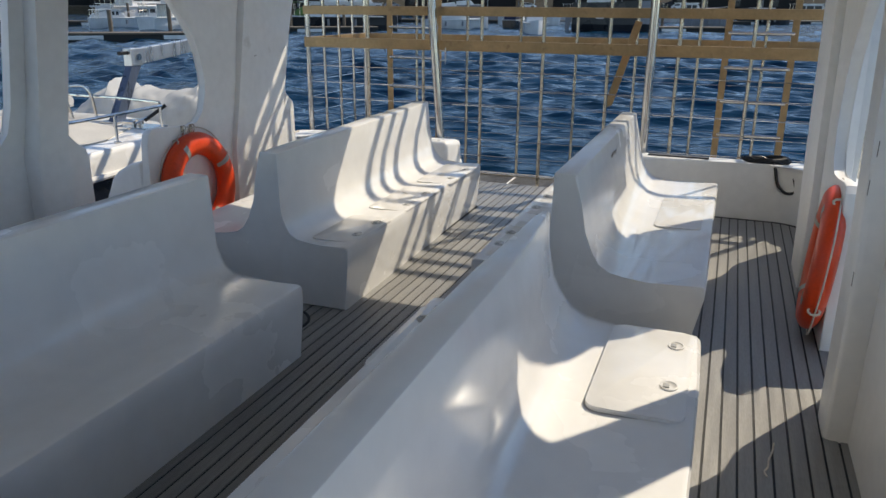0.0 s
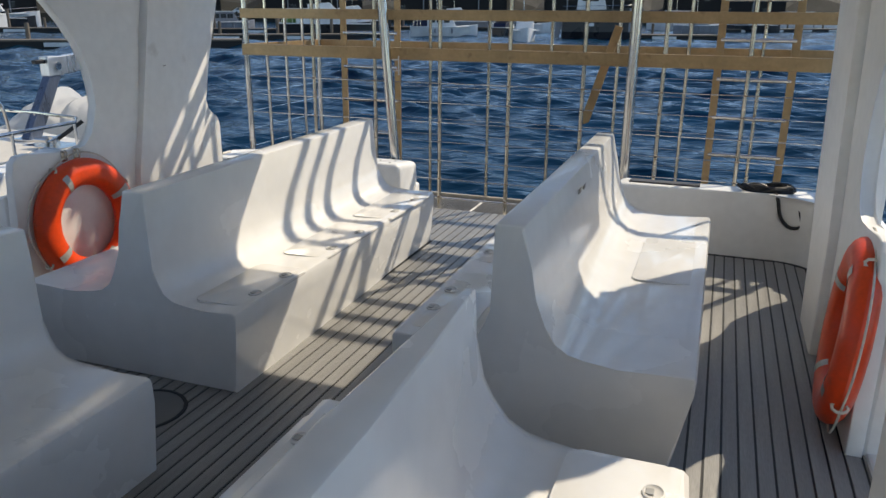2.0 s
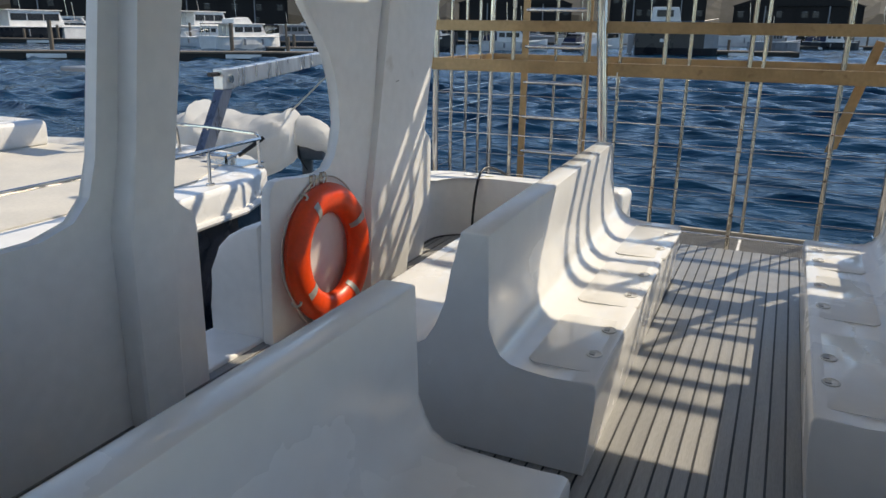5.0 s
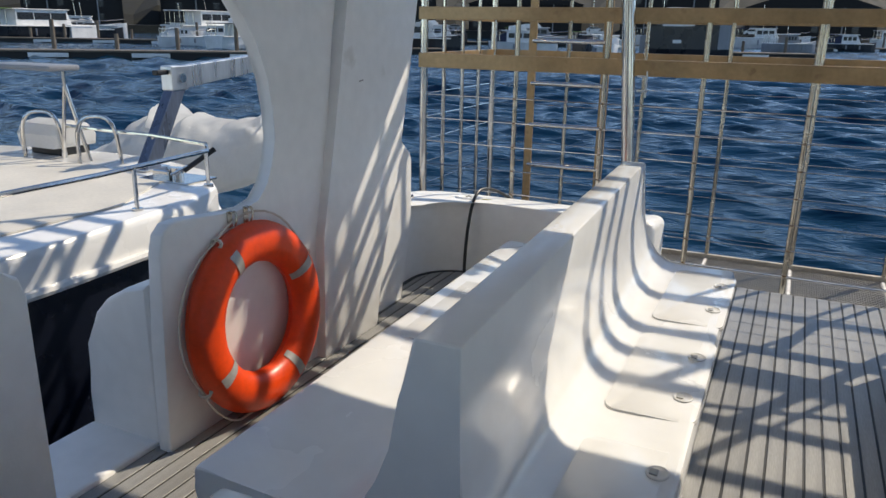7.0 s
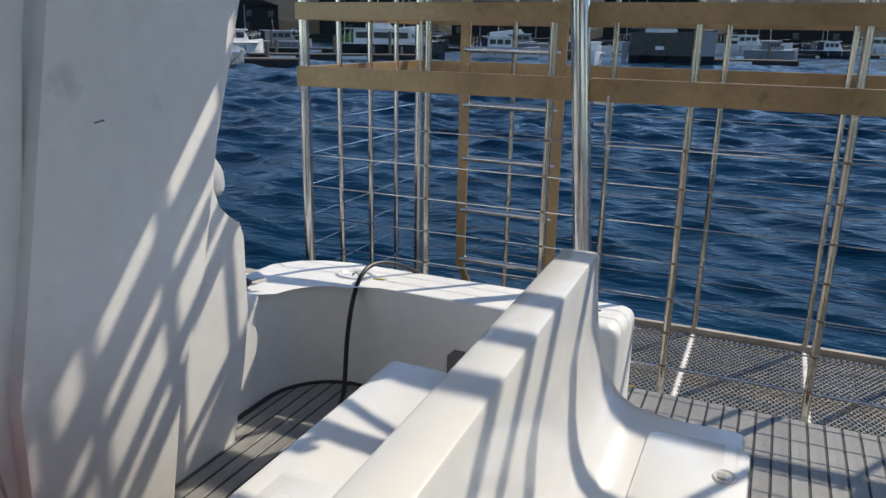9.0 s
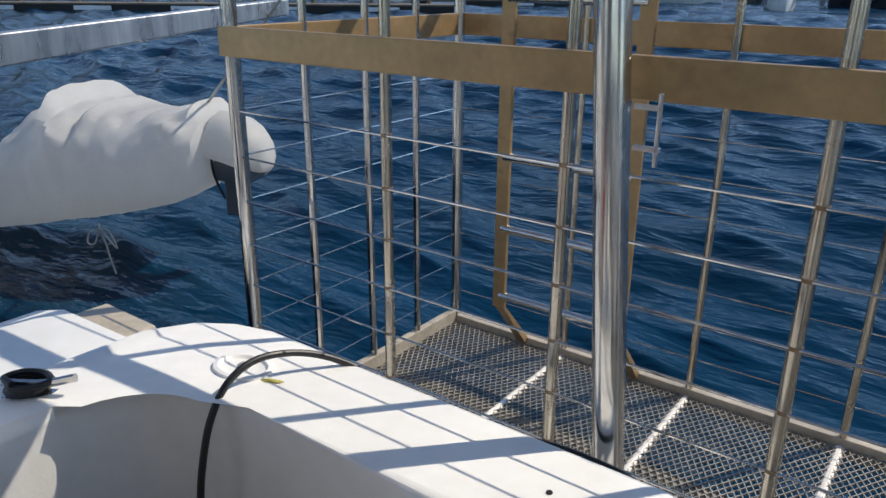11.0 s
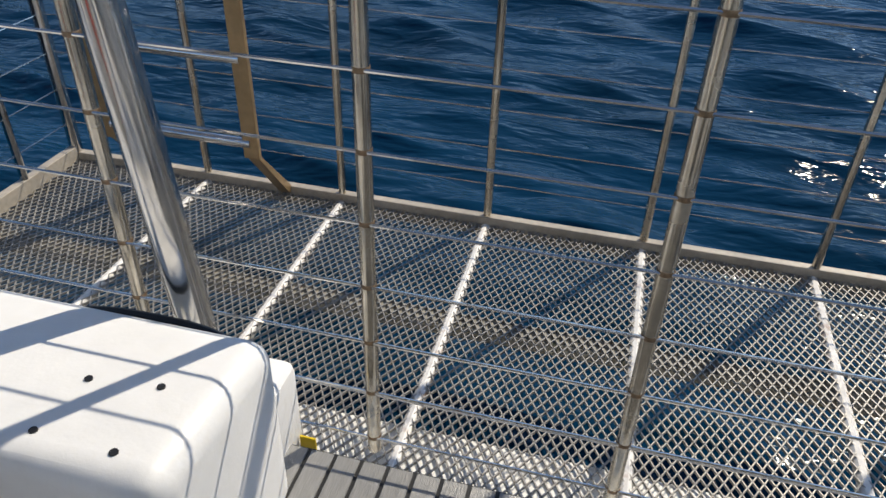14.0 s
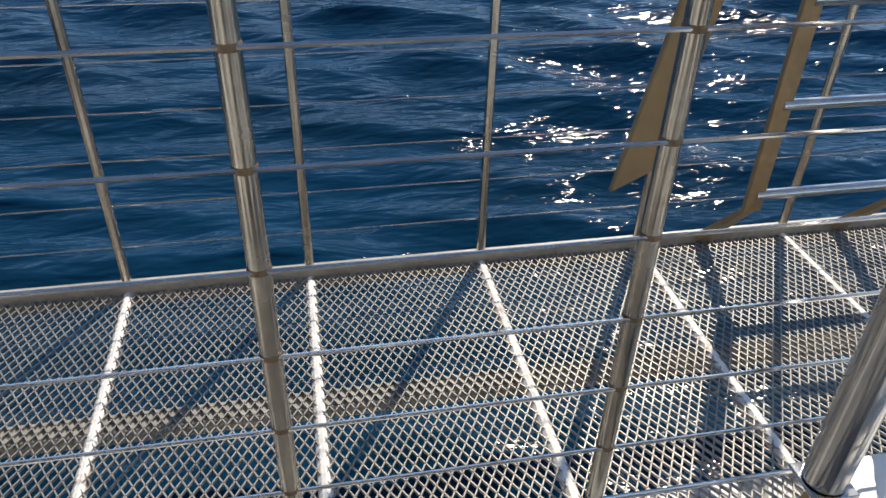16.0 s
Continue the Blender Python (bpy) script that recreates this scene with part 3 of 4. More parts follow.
def ladder(x0, x1, flip):
    ob = thing("cage_ladder", ((x0 + x1) / 2, 8.86, 0.0), "tan flat-railed boarding ladder with steel rungs in the cage", "ladder", "ladders in the cage")
    c = (x0 + x1) / 2
    for x in (x0 - c, x1 - c):
        part("rail", box(x - 0.034, x + 0.034, -0.012, 0.012, 0.02, 2.1, 0.003), TAN, ob)
        part("foot", prism([(-0.012, 0.03), (0.012, 0.03), (0.272, -0.255), (0.255, -0.29), (0.235, -0.27)], "x", x - 0.026, x + 0.026, 0.003), TAN, ob)
    for k in range(6):
        z = 0.085 + k * 0.36
        part("rung", tube([(x0 - c, 0, z), (x1 - c, 0, z)], 0.021, 14), STEEL, ob, smooth=True)
    return ob


ladder(-2.375, -1.725, 0)
ladder(1.57, 2.22, 0)

flap = part("hanging_bar", prism([(-0.03, 0.0), (0.045, 0.06), (0.05, 0.9), (-0.02, 0.9)], "y", -0.008, 0.008, 0.003), TAN)
flap.matrix_world = pose(0.50, 7.80, 0.79, -8, 15, 0)
tagged(flap, "loose tan flat bar hanging inside the cage from its upper band", "metal bar")


def stern_post(x, bracket, lean):
    ob = thing("stern_post", (x, 7.54, 0.22), "thick polished steel stern post bolted to the transom", "post", "stern posts")
    part("pole", tube([(0, 0, 0.012), (lean, 0, 2.10)], 0.044, 20), STEEL, ob, smooth=True)
    part("base_plate", box(-0.050, 0.050, -0.050, 0.050, 0.0, 0.008, 0.003), STEEL, ob)
    if bracket:
        part("bracket", box(-0.02, 0.045, -0.02, -0.005, 1.015, 1.027, 0.002), ALU, ob)
        part("bracket", box(-0.025, 0.04, -0.02, -0.005, 1.110, 1.122, 0.002), ALU, ob)
        part("latch_bar", box(0.032, 0.042, -0.020, -0.008, 0.980, 1.150, 0.003), ALU, ob)
    return ob


stern_post(-1.175, True, -0.165)
stern_post(0.925, False, 0.0)


# ---- lifebuoys ----
def lifebuoy(at, s, tilt):
    ob = thing("lifebuoy", at, "orange ring lifebuoy with silver tape leaning on the wall", "lifebuoy", "lifebuoys")
    R, r = 0.327, 0.089
    bm = bmesh.new()
    n, m = 56, 16
    rings = []
    for i in range(n):
        a = i * math.tau / n
        rings.append([])
        for k in range(m):
            b = k * math.tau / m
            fl = 0.72
            rr = R + r * math.cos(b)
            rings[-1].append(bm.verts.new((r * fl * math.sin(b), rr * math.cos(a), R + r + rr * math.sin(a))))
    for i in range(n):
        for k in range(m):
            bm.faces.new((rings[i][k], rings[(i + 1) % n][k], rings[(i + 1) % n][(k + 1) % m], rings[i][(k + 1) % m]))
    ring = part("ring", bm, ORANGE, ob, smooth=True)
    for a0 in (28, 118, 208, 298):
        bm = bmesh.new()
        secs = []
        for i in range(4):
            a = radians(a0 - 4 + i * 8 / 3)
            row = []
            for k in range(9):
                b = radians(62 + 98 * k / 8)
                rr = R + (r + 0.003) * math.cos(b)
                row.append(bm.verts.new((s * (r + 0.004) * 0.72 * math.sin(b), rr * math.cos(a), R + r + rr * math.sin(a))))
            secs.append(row)
        for p, q in zip(secs, secs[1:]):
            for k in range(8):
                bm.faces.new((p[k], q[k], q[k + 1], p[k + 1]))
        part("tape", bm, REFLECTIVE, ob, "silver reflective tape", smooth=True)
    for a0 in (73, 163, 253, 343):
        pts = []
        for i in range(13):
            a = radians(a0 - 45 + i * 90 / 12 + 0)
            sag = 0.034 * math.sin(math.pi * i / 12) + 0.004
            rr = R + r + sag
            pts.append((s * -0.012, rr * math.cos(a), max(R + r + rr * math.sin(a), 0.012)))
        part("grab_line", tube(pts, 0.005, 6), ROPE_WHITE, ob, "white grab line", smooth=True)
        a = radians(a0 + 45)
        ky, kz = (R + r) * math.cos(a), R + r + (R + r) * math.sin(a)
        if kz > 0.05:
            knot = [(s * (-0.005 + 0.030 * math.sin(k * math.tau / 9)), ky * (1 - 0.03 * math.cos(k * math.tau / 9)), kz + 0.018 * math.cos(k * math.tau / 9)) for k in range(9)]
            part("line_knot", tube(knot, 0.007, 6, None, True), ROPE_WHITE, ob, "white cord knot", smooth=True)
    ob.rotation_euler = (0, radians(tilt), 0)
    return ob


lifebuoy((-2.17, 4.83, 0.0), 1, -5)
lifebuoy((2.215, 4.58, 0.03), -1, 4).rotation_euler.z = radians(-5)

# ---- small things on deck ----
hose_pts = curve_points([(-1.02, 7.47, 0.232), (-1.22, 7.455, 0.235), (-1.42, 7.46, 0.24), (-1.75, 7.47, 0.29), (-1.95, 7.43, 0.41), (-2.05, 7.29, 0.515), (-2.10, 7.13, 0.56), (-2.11, 7.01, 0.535), (-2.11, 6.93, 0.44), (-2.115, 6.885, 0.28), (-2.115, 6.86, 0.12), (-2.10, 6.82, 0.03), (-2.06, 6.72, 0.013), (-1.99, 6.60, 0.013)], 6)
hose = part("hose", tube(hose_pts, 0.0108, 12), BLACK, smooth=True)
tagged(hose, "black rubber hose draped over the white stern box", "hose")


def coil_rope(at, label, turns, seed, spread):
    rnd = random.Random(seed)
    pts = []
    for i in range(turns * 10):
        a = i * math.tau / 10
        pts.append((at[0] + math.cos(a) * (spread[0] + rnd.uniform(-0.03, 0.03)), at[1] + math.sin(a) * (spread[1] + rnd.uniform(-0.02, 0.02)), at[2] + 0.012 + rnd.uniform(0, 0.045)))
    ob = part("rope", tube(curve_points(pts, 3), 0.012, 7), BLACK, smooth=True)
    return ob, pts


rope, rp = coil_rope((2.02, 7.12, 0.485), "", 5, 5, (0.17, 0.07))
tagged(rope, "tangled black mooring rope lying on the stern box", "rope")
loop = part("rope_loop", tube(curve_points([(2.08, 7.02, 0.50), (2.10, 6.97, 0.46), (2.13, 6.96, 0.34), (2.20, 6.955, 0.27), (2.27, 6.95, 0.29), (2.25, 6.96, 0.40), (2.22, 7.0, 0.49)], 6), 0.013, 7), BLACK, rope, smooth=True)

pad = part("pad", box(-0.265, 0.265, -0.095, 0.095, 0.0, 0.014, 0.004), DARK_PAD)
pad.matrix_world = pose(1.285, 7.155, 0.481, -6, 0, 0)
tagged(pad, "dark grey rubber pad on the stern box", "pad")


def cleat(at, turn):
    ob = thing("cleat", at, "black mooring cleat with rope turned round it", "cleat")
    part("base", box(-0.07, 0.07, -0.03, 0.03, 0, 0.012, 0.004), STEEL, ob)
    part("horn", tube(curve_points([(-0.12, 0, 0.055), (-0.05, 0, 0.045), (0.05, 0, 0.045), (0.14, 0, 0.065)], 4), 0.013, 8), STEEL, ob, smooth=True)
    rnd = random.Random(3)
    pts = [(math.cos(i * 1.1) * (0.055 + rnd.uniform(-0.015, 0.02)), math.sin(i * 1.1) * 0.045, 0.02 + 0.002 * i) for i in range(22)]
    part("rope_turns", tube(curve_points(pts, 3), 0.010, 6), BLACK, ob, smooth=True)
    ob.rotation_euler = (0, 0, radians(turn))


cleat((-2.56, 6.66, 0.482), 35)

recess = thing("deck_fill_recess", (-2.21, 7.13, 0.482), "round white moulded recess in the stern box top", "recess")
bm = bmesh.new()
rings = []
for r, h in ((0.105, -0.004), (0.10, 0.010), (0.085, 0.013), (0.075, 0.004), (0.05, 0.001)):
    rings.append([bm.verts.new((r * math.cos(k * math.tau / 28), r * 0.8 * math.sin(k * math.tau / 28), h)) for k in range(28)])
for p, q in zip(rings, rings[1:]):
    for k in range(28):
        bm.faces.new((p[k], p[(k + 1) % 28], q[(k + 1) % 28], q[k]))
bm.faces.new(rings[-1])
part("rim", bm, GELCOAT_MATT, recess, smooth=True)
part("eye", tube([(-0.02, 0.0, 0.004), (0.0, 0.0, 0.02), (0.02, 0.0, 0.004)], 0.006, 6), LATCH_SHADE, recess, smooth=True)
recess.rotation_euler = (radians(-6), 0, 0)

leaf = part("leaf", prism([(-0.035, 0.0), (-0.01, 0.012), (0.03, 0.006), (0.04, 0.0), (0.02, -0.008), (-0.015, -0.010)], "z", 0.0, 0.002), LEAF)
leaf.matrix_world = pose(-2.08, 7.13, 0.486, -6, 0, 25)
tagged(leaf, "small dry yellow leaf on the white stern box", "leaf")

hatch = thing("locker_door", (-1.29, 6.973, 0.24), "grey locker door in the stern box with a white latch", "locker door")
bm = prism([(-0.36, -0.20), (-0.33, -0.235), (0.33, -0.235), (0.36, -0.20), (0.36, 0.0), (0.33, 0.03), (-0.33, 0.03), (-0.36, 0.0)], "y", -0.012, 0.012, 0.004)
part("door", bm, GREY_PANEL, hatch)
part("latch", box(-0.02, 0.02, -0.030, -0.008, 0.01, 0.10, 0.008, 3), LATCH, hatch, "white plastic latch")
part("screw", tube([(0, -0.034, 0.085), (0, -0.028, 0.085)], 0.006, 8), BLACK, hatch)
part("screw", tube([(0, -0.034, 0.03), (0, -0.028, 0.03)], 0.006, 8), BLACK, hatch)

for hx, hy in ((-1.18, 7.045), (-1.02, 7.04), (-1.18, 7.19), (-1.04, 7.21)):
    plug = part("hole_plug", tube([(0, 0, -0.004), (0, 0, 0.003)], 0.008, 10), BLACK, location=(hx, hy, 0.500 - 0.105 * (hy - 6.98)))
    tagged(plug, "small black plug in the white stern box", "plug", "plugs in the stern box")

tag = part("tape_tag", box(-0.022, 0.022, -0.003, 0.003, 0, 0.05, 0.001), YELLOW, location=(-0.935, 7.56, -0.065))
tagged(tag, "scrap of yellow tape by the deck edge", "tape")

strip = part("rubber_strip", tube(curve_points([(-1.02, 7.44, 0.39), (-1.1, 7.44, 0.413), (-1.2, 7.437, 0.421), (-1.32, 7.437, 0.415), (-1.42, 7.44, 0.39)], 5), 0.011, 8), BLACK, smooth=True)
tagged(strip, "black rubber edging round the stern post foot", "rubber edging")

for px, sx in ((-2.27, -1),):
    for k, dy in enumerate((0.0, 0.10)):
        hk = thing("hook", (-2.268, 4.75 + dy, 0.86), "small rusty steel hook screwed to the white side wall", "hook", "hooks over the lifebuoy")
        part("plate", box(0.0, 0.006, -0.015, 0.015, -0.04, 0.03, 0.002), TARNISHED, hk)
        part("bend", tube(curve_points([(0.004, 0, 0.02), (0.03, 0, 0.03), (0.04, 0, 0.0), (0.028, 0, -0.03)], 4), 0.005, 6), TARNISHED, hk, smooth=True)

def round_hatch():
    ob = thing("deck_hatch", (-0.70, 3.55, 0.0), "round black-ringed hatch let into the grey deck", "deck hatch")
    bm = bmesh.new()
    n = 32
    rows = []
    for r, h in ((0.190, 0.001), (0.187, 0.006), (0.174, 0.006), (0.171, 0.002)):
        rows.append([bm.verts.new((r * math.cos(k * math.tau / n), r * math.sin(k * math.tau / n), h)) for k in range(n)])
    for p, q in zip(rows, rows[1:]):
        for k in range(n):
            bm.faces.new((p[k], p[(k + 1) % n], q[(k + 1) % n], q[k]))
    part("ring", bm, BLACK, ob, smooth=True)
    part("cover", tube([(0, 0, 0.001), (0, 0, 0.004)], 0.170, 28), GREY_PANEL, ob, "flat grey hatch cover")


round_hatch()

string = part("string", tube(curve_points([(2.0, 3.20, 0.004), (1.99, 3.12, 0.005), (1.975, 3.06, 0.006), (1.97, 3.0, 0.004), (1.955, 2.96, 0.006), (1.965, 2.93, 0.004)], 5), 0.004, 6), ROPE_WHITE)
tagged(string, "short frayed end of white string on the deck", "string")

for i, (y, z, h) in enumerate(((5.72, 1.36, 0.05),)):
    sc = part("scuff", box(-0.001, 0.001, -0.018, 0.018, -0.0022, 0.0022), SCUFF, location=(-2.217, y, z))
    sc.rotation_euler = (radians(8), 0, 0)
    tagged(sc, "dark scuff on the white pillar", "scuff", "scuffs on the pillars")
for y, z in ((3.30, 0.75), (3.33, 1.12), (3.28, 1.28)):
    sc = part("scuff", box(-0.001, 0.001, -0.004, 0.004, -0.03, 0.03), SCUFF, location=(2.197, y, z))
    tagged(sc, "dark scuff on the white pillar", "scuff", "scuffs on the pillars")
for dx in (0.0, 0.03):
    sc = part("scuff", box(-0.001, 0.001, -0.03, 0.03, -0.012, 0.012, 0.0), SCUFF, location=(0.974 + dx * 0.1, 5.05 + dx * 4, 0.85))
    tagged(sc, "dark rubbed mark on the bench back", "scuff")


# ---- the boat alongside ----
def neighbour():
    ob = thing("motor_cruiser", (-5.2, 0.45, -1.07), "white cabin cruiser with a dark hull band moored alongside", "boat")
    plan = [(1.42, -7.0), (1.42, 4.6), (1.36, 5.6), (1.12, 6.25), (0.60, 6.72), (-0.2, 6.95), (-1.2, 6.95), (-2.4, 6.6), (-2.6, 5.5), (-2.6, -7.0)]
    part("lower_hull", prism([(x * 0.98, y - 0.04) for x, y in plan], "z", -0.3, 1.26, 0.02), HULL_NAVY, ob, "dark hull below a white gunwale")
    part("gunwale", prism(plan, "z", 1.26, 1.53, 0.05, 3), GELCOAT, ob, smooth=True)
    part("rub_rail", tube([(x + (0.02 if x > 0 else -0.02), y, 1.29) for x, y in plan], 0.03, 8), LATCH, ob, smooth=True)
    part("cockpit_sole", prism([(1.05, 2.2), (1.05, 5.4), (0.7, 6.1), (-0.3, 6.35), (-2.2, 6.2), (-2.2, 2.2)], "z", 1.532, 1.542), COCKPIT_BEIGE, ob, "pale beige cockpit sole")
    part("cabin_side", prism([(2.6, 1.5), (1.0, 2.35), (-5.0, 2.7), (-5.0, 1.5)], "x", -2.1, 1.0, 0.06, 3), GELCOAT, ob, smooth=True)
    part("windscreen", prism([(2.3, 1.75), (1.15, 2.42), (1.10, 2.40), (2.22, 1.73)], "x", -1.8, 0.8, 0.01), CLEAR_GREY, ob, "smoked windscreen")
    part("locker", box(-2.3, -0.9, 2.6, 4.2, 1.53, 1.95, 0.05, 3), GELCOAT, ob, smooth=True)
    part("seat", box(-2.3, -1.6, 4.4, 6.2, 1.53, 1.80, 0.06, 3), LATCH, ob, smooth=True)

    def rail(name, pts, r=0.016, steps=5):
        part(name, tube(curve_points(pts, steps), r, 8), STEEL, ob, smooth=True)

    part("rail", tube([(1.25, 3.2, 1.81), (1.25, 5.1, 1.81), (1.12, 6.17, 1.80), (0.9, 6.40, 1.80), (0.2, 6.55, 1.80), (-1.0, 6.6, 1.80)], 0.017, 8), STEEL, ob, smooth=True)
    part("rail", tube([(1.25, 3.2, 1.81), (1.25, 2.2, 1.55)], 0.017, 8), STEEL, ob, smooth=True)
    for x, y in ((1.25, 4.2), (1.22, 5.39), (1.08, 6.2), (0.2, 6.55)):
        part("stanchion", tube([(x, y, 1.52), (x, y, 1.80)], 0.014, 8), STEEL, ob, smooth=True)
        part("stanchion_base", tube([(x, y, 1.52), (x, y, 1.545)], 0.035, 10), STEEL, ob)
    for cx, cy in ((-0.31, 6.45), (-0.99, 6.45)):
        rail("hoop", [(cx - 0.14, cy - 0.1, 1.52), (cx - 0.14, cy - 0.09, 1.80), (cx - 0.08, cy - 0.05, 1.92), (cx + 0.06, cy + 0.03, 1.92), (cx + 0.13, cy + 0.06, 1.80), (cx + 0.15, cy + 0.08, 1.52)], 0.017)
    part("frame_leg", tube([(-0.50, 6.50, 1.52), (-0.65, 6.45, 2.18)], 0.016, 8), STEEL, ob, smooth=True)
    part("frame_leg", tube([(-0.84, 6.50, 1.52), (-0.65, 6.45, 2.18)], 0.016, 8), STEEL, ob, smooth=True)
    part("frame_neck", tube([(-0.65, 6.45, 2.16), (-0.65, 6.45, 2.30)], 0.016, 8), STEEL, ob, smooth=True)
    part("bait_board", box(-1.45, -0.62, 6.30, 6.60, 2.29, 2.335, 0.012, 2), FAR_GREY, ob, "pale grey bait board on a steel frame", smooth=True)
    part("engine_bracket", box(-1.32, -0.92, 6.55, 6.86, 1.52, 1.62, 0.02), BLACK, ob)
    part("covered_engine", prism([(6.48, 1.60), (6.46, 1.72), (6.52, 1.81), (6.68, 1.84), (6.84, 1.80), (6.92, 1.70), (6.90, 1.60)], "x", -1.40, -0.86, 0.06, 4), TARP, ob, "white covered outboard engine", smooth=True)
    # winch and cleats at the corner
    part("winch_drum", tube([(0.70, 6.28, 1.53), (0.70, 6.28, 1.62)], 0.045, 14), STEEL, ob, smooth=True)
    part("winch_gear", box(0.50, 0.66, 6.22, 6.40, 1.53, 1.60, 0.012), STEEL, ob)
    part("winch_plate", box(0.46, 0.95, 6.12, 6.44, 1.528, 1.545, 0.004), STEEL, ob)
    part("winch_handle", tube([(0.85, 6.20, 1.62), (1.02, 6.36, 1.78)], 0.020, 10), BLACK, ob, "black rubber handle", smooth=True)
    part("winch_arm", tube([(0.72, 6.2, 1.58), (0.88, 6.22, 1.66)], 0.012, 8), STEEL, ob, smooth=True)
    return ob


neighbour()


def davit():
    ob = thing("davit", (-5.02, 7.10, 0.462), "brushed aluminium davit crane holding out a white arm", "davit")
    post = prism([(-0.27, 0.0), (-0.09, 0.0), (0.31, 0.62), (0.15, 0.62)], "x", -0.05, 0.05, 0.008)
    part("post", post, DAVIT_REFLECTED_BLUE, ob, "alloy post with its blue reflection in the colour")
    part("head", box(-0.06, 0.06, 0.13, 0.33, 0.60, 0.80, 0.01), ALU, ob)
    part("pivot", tube([(0.055, 0.25, 0.70), (0.075, 0.25, 0.70)], 0.04, 14), STEEL, ob, smooth=True)
    part("arm", prism([(0.20, 0.60), (0.20, 0.79), (2.95, 0.96), (2.95, 0.84)], "x", -0.045, 0.045, 0.01), ALU, ob, "pale aluminium arm")
    part("knob", box(-0.03, 0.03, 0.0, 0.13, 0.73, 0.77, 0.008), BLACK, ob)
    part("tail", tube([(0, 0.13, 0.75), (0, 0.01, 0.75)], 0.014, 8), BLACK, ob)
    part("foot", box(-0.12, 0.12, -0.32, -0.04, 0.0, 0.02, 0.004), STEEL, ob)
    ob.rotation_euler = (0, 0, radians(3))
    ob.scale = (1, 1, 1.02)


davit()


def tender():
    """The covered tender slung across the neighbour's stern, with its shrouded engine."""
    ob = thing("covered_tender", (-7.30, 9.45, -0.55), "tender under a creased white tarpaulin slung from the davit", "covered boat")
    slope = 0.18
    bm = bmesh.new()
    secs, n = [], 72
    prof = [(-2.3, 0.15, 0.38, 0.15), (-2.1, 0.34, 0.48, 0.08), (-1.8, 0.48, 0.58, 0.04), (-1.4, 0.60, 0.68, 0.02), (-1.0, 0.65, 0.76, 0.01), (-0.7, 0.68, 0.84, 0.0), (-0.45, 0.69, 0.94, 0.0), (-0.25, 0.70, 1.05, 0.0), (-0.1, 0.70, 1.13, 0.0),
            (0.0, 0.70, 1.15, 0.0), (0.1, 0.70, 1.12, 0.0), (0.25, 0.70, 1.03, 0.01), (0.4, 0.70, 0.97, 0.01), (0.6, 0.69, 0.90, 0.02), (0.8, 0.67, 0.86, 0.03), (1.0, 0.64, 0.86, 0.05), (1.15, 0.60, 0.87, 0.08), (1.28, 0.53, 0.86, 0.14), (1.36, 0.44, 0.80, 0.22), (1.40, 0.30, 0.72, 0.30)]
    fine = []
    for p, q in zip(prof, prof[1:]):
        m = max(2, int((q[0] - p[0]) / 0.035))
        for s in range(m):
            fine.append([u + (v - u) * s / m for u, v in zip(p, q)])
    for y, hw, top, low in fine + [list(prof[-1])]:
        row = []
        for k in range(n):
            a = k * math.tau / n
            c, s2 = math.cos(a), math.sin(a)
            x = hw * math.copysign(abs(c) ** 0.62, c)
            mid = low + (top - low) * 0.55
            z = mid + ((top - mid) if s2 > 0 else (mid - low)) * math.copysign(abs(s2) ** (1.15 if s2 > 0 else 0.5), s2)
            f = noise.noise(Vector((x * 2.2, y * 2.0, z * 2.4))) * 0.05
            # creases run down from the ridge pole and round the stern
            pull = math.exp(-(y / 0.45) ** 2) + 0.5 * math.exp(-((y - 1.2) / 0.25) ** 2)
            warp = noise.noise(Vector((y * 3.1, s2 * 2.0, 1.7))) + 0.5 * noise.noise(Vector((y * 7, s2 * 4, 5.2)))
            fan = math.sin((y + 0.05) * 9 / (0.35 + (1.15 - z) * 0.9) + 2.2 * warp)
            fold = 0.060 * pull * fan * max(0.0, 0.25 + s2) + 0.040 * abs(noise.noise(Vector((x * 3.5, y * 5.0, z * 3.5)))) + 0.008 * noise.noise(Vector((x * 9, y * 12, z * 9)))
            row.append(bm.verts.new((x * (1 + f) + fold * c, y + f * 0.4, z + f * 0.4 + fold + slope * y)))
        secs.append(row)
    for p, q in zip(secs, secs[1:]):
        for k in range(n):
            bm.faces.new((p[k], p[(k + 1) % n], q[(k + 1) % n], q[k]))
    bm.faces.new(secs[0][::-1])
    bm.faces.new(secs[-1])
    part("tarpaulin", bm, TARP, ob, smooth=True)
    bm = bmesh.new()
    secs = []
    for y, rx, up, down, cz in ((1.36, 0.22, 0.24, 0.14, 0.50), (1.42, 0.28, 0.31, 0.10, 0.48), (1.55, 0.29, 0.32, 0.12, 0.45), (1.68, 0.27, 0.29, 0.16, 0.41), (1.79, 0.22, 0.24, 0.16, 0.37), (1.86, 0.15, 0.17, 0.12, 0.33), (1.89, 0.06, 0.08, 0.05, 0.30)):
        row = []
        for k in range(28):
            a = k * math.tau / 28
            wv = 1 + 0.03 * math.sin(a * 9 + y * 12) + 0.06 * noise.noise(Vector((math.cos(a) * 2, math.sin(a) * 2, y * 6)))
            row.append(bm.verts.new((rx * math.cos(a) * wv + 0.08, y, cz + (up if math.sin(a) > 0 else down) * math.sin(a) * wv + slope * y)))
        secs.append(row)
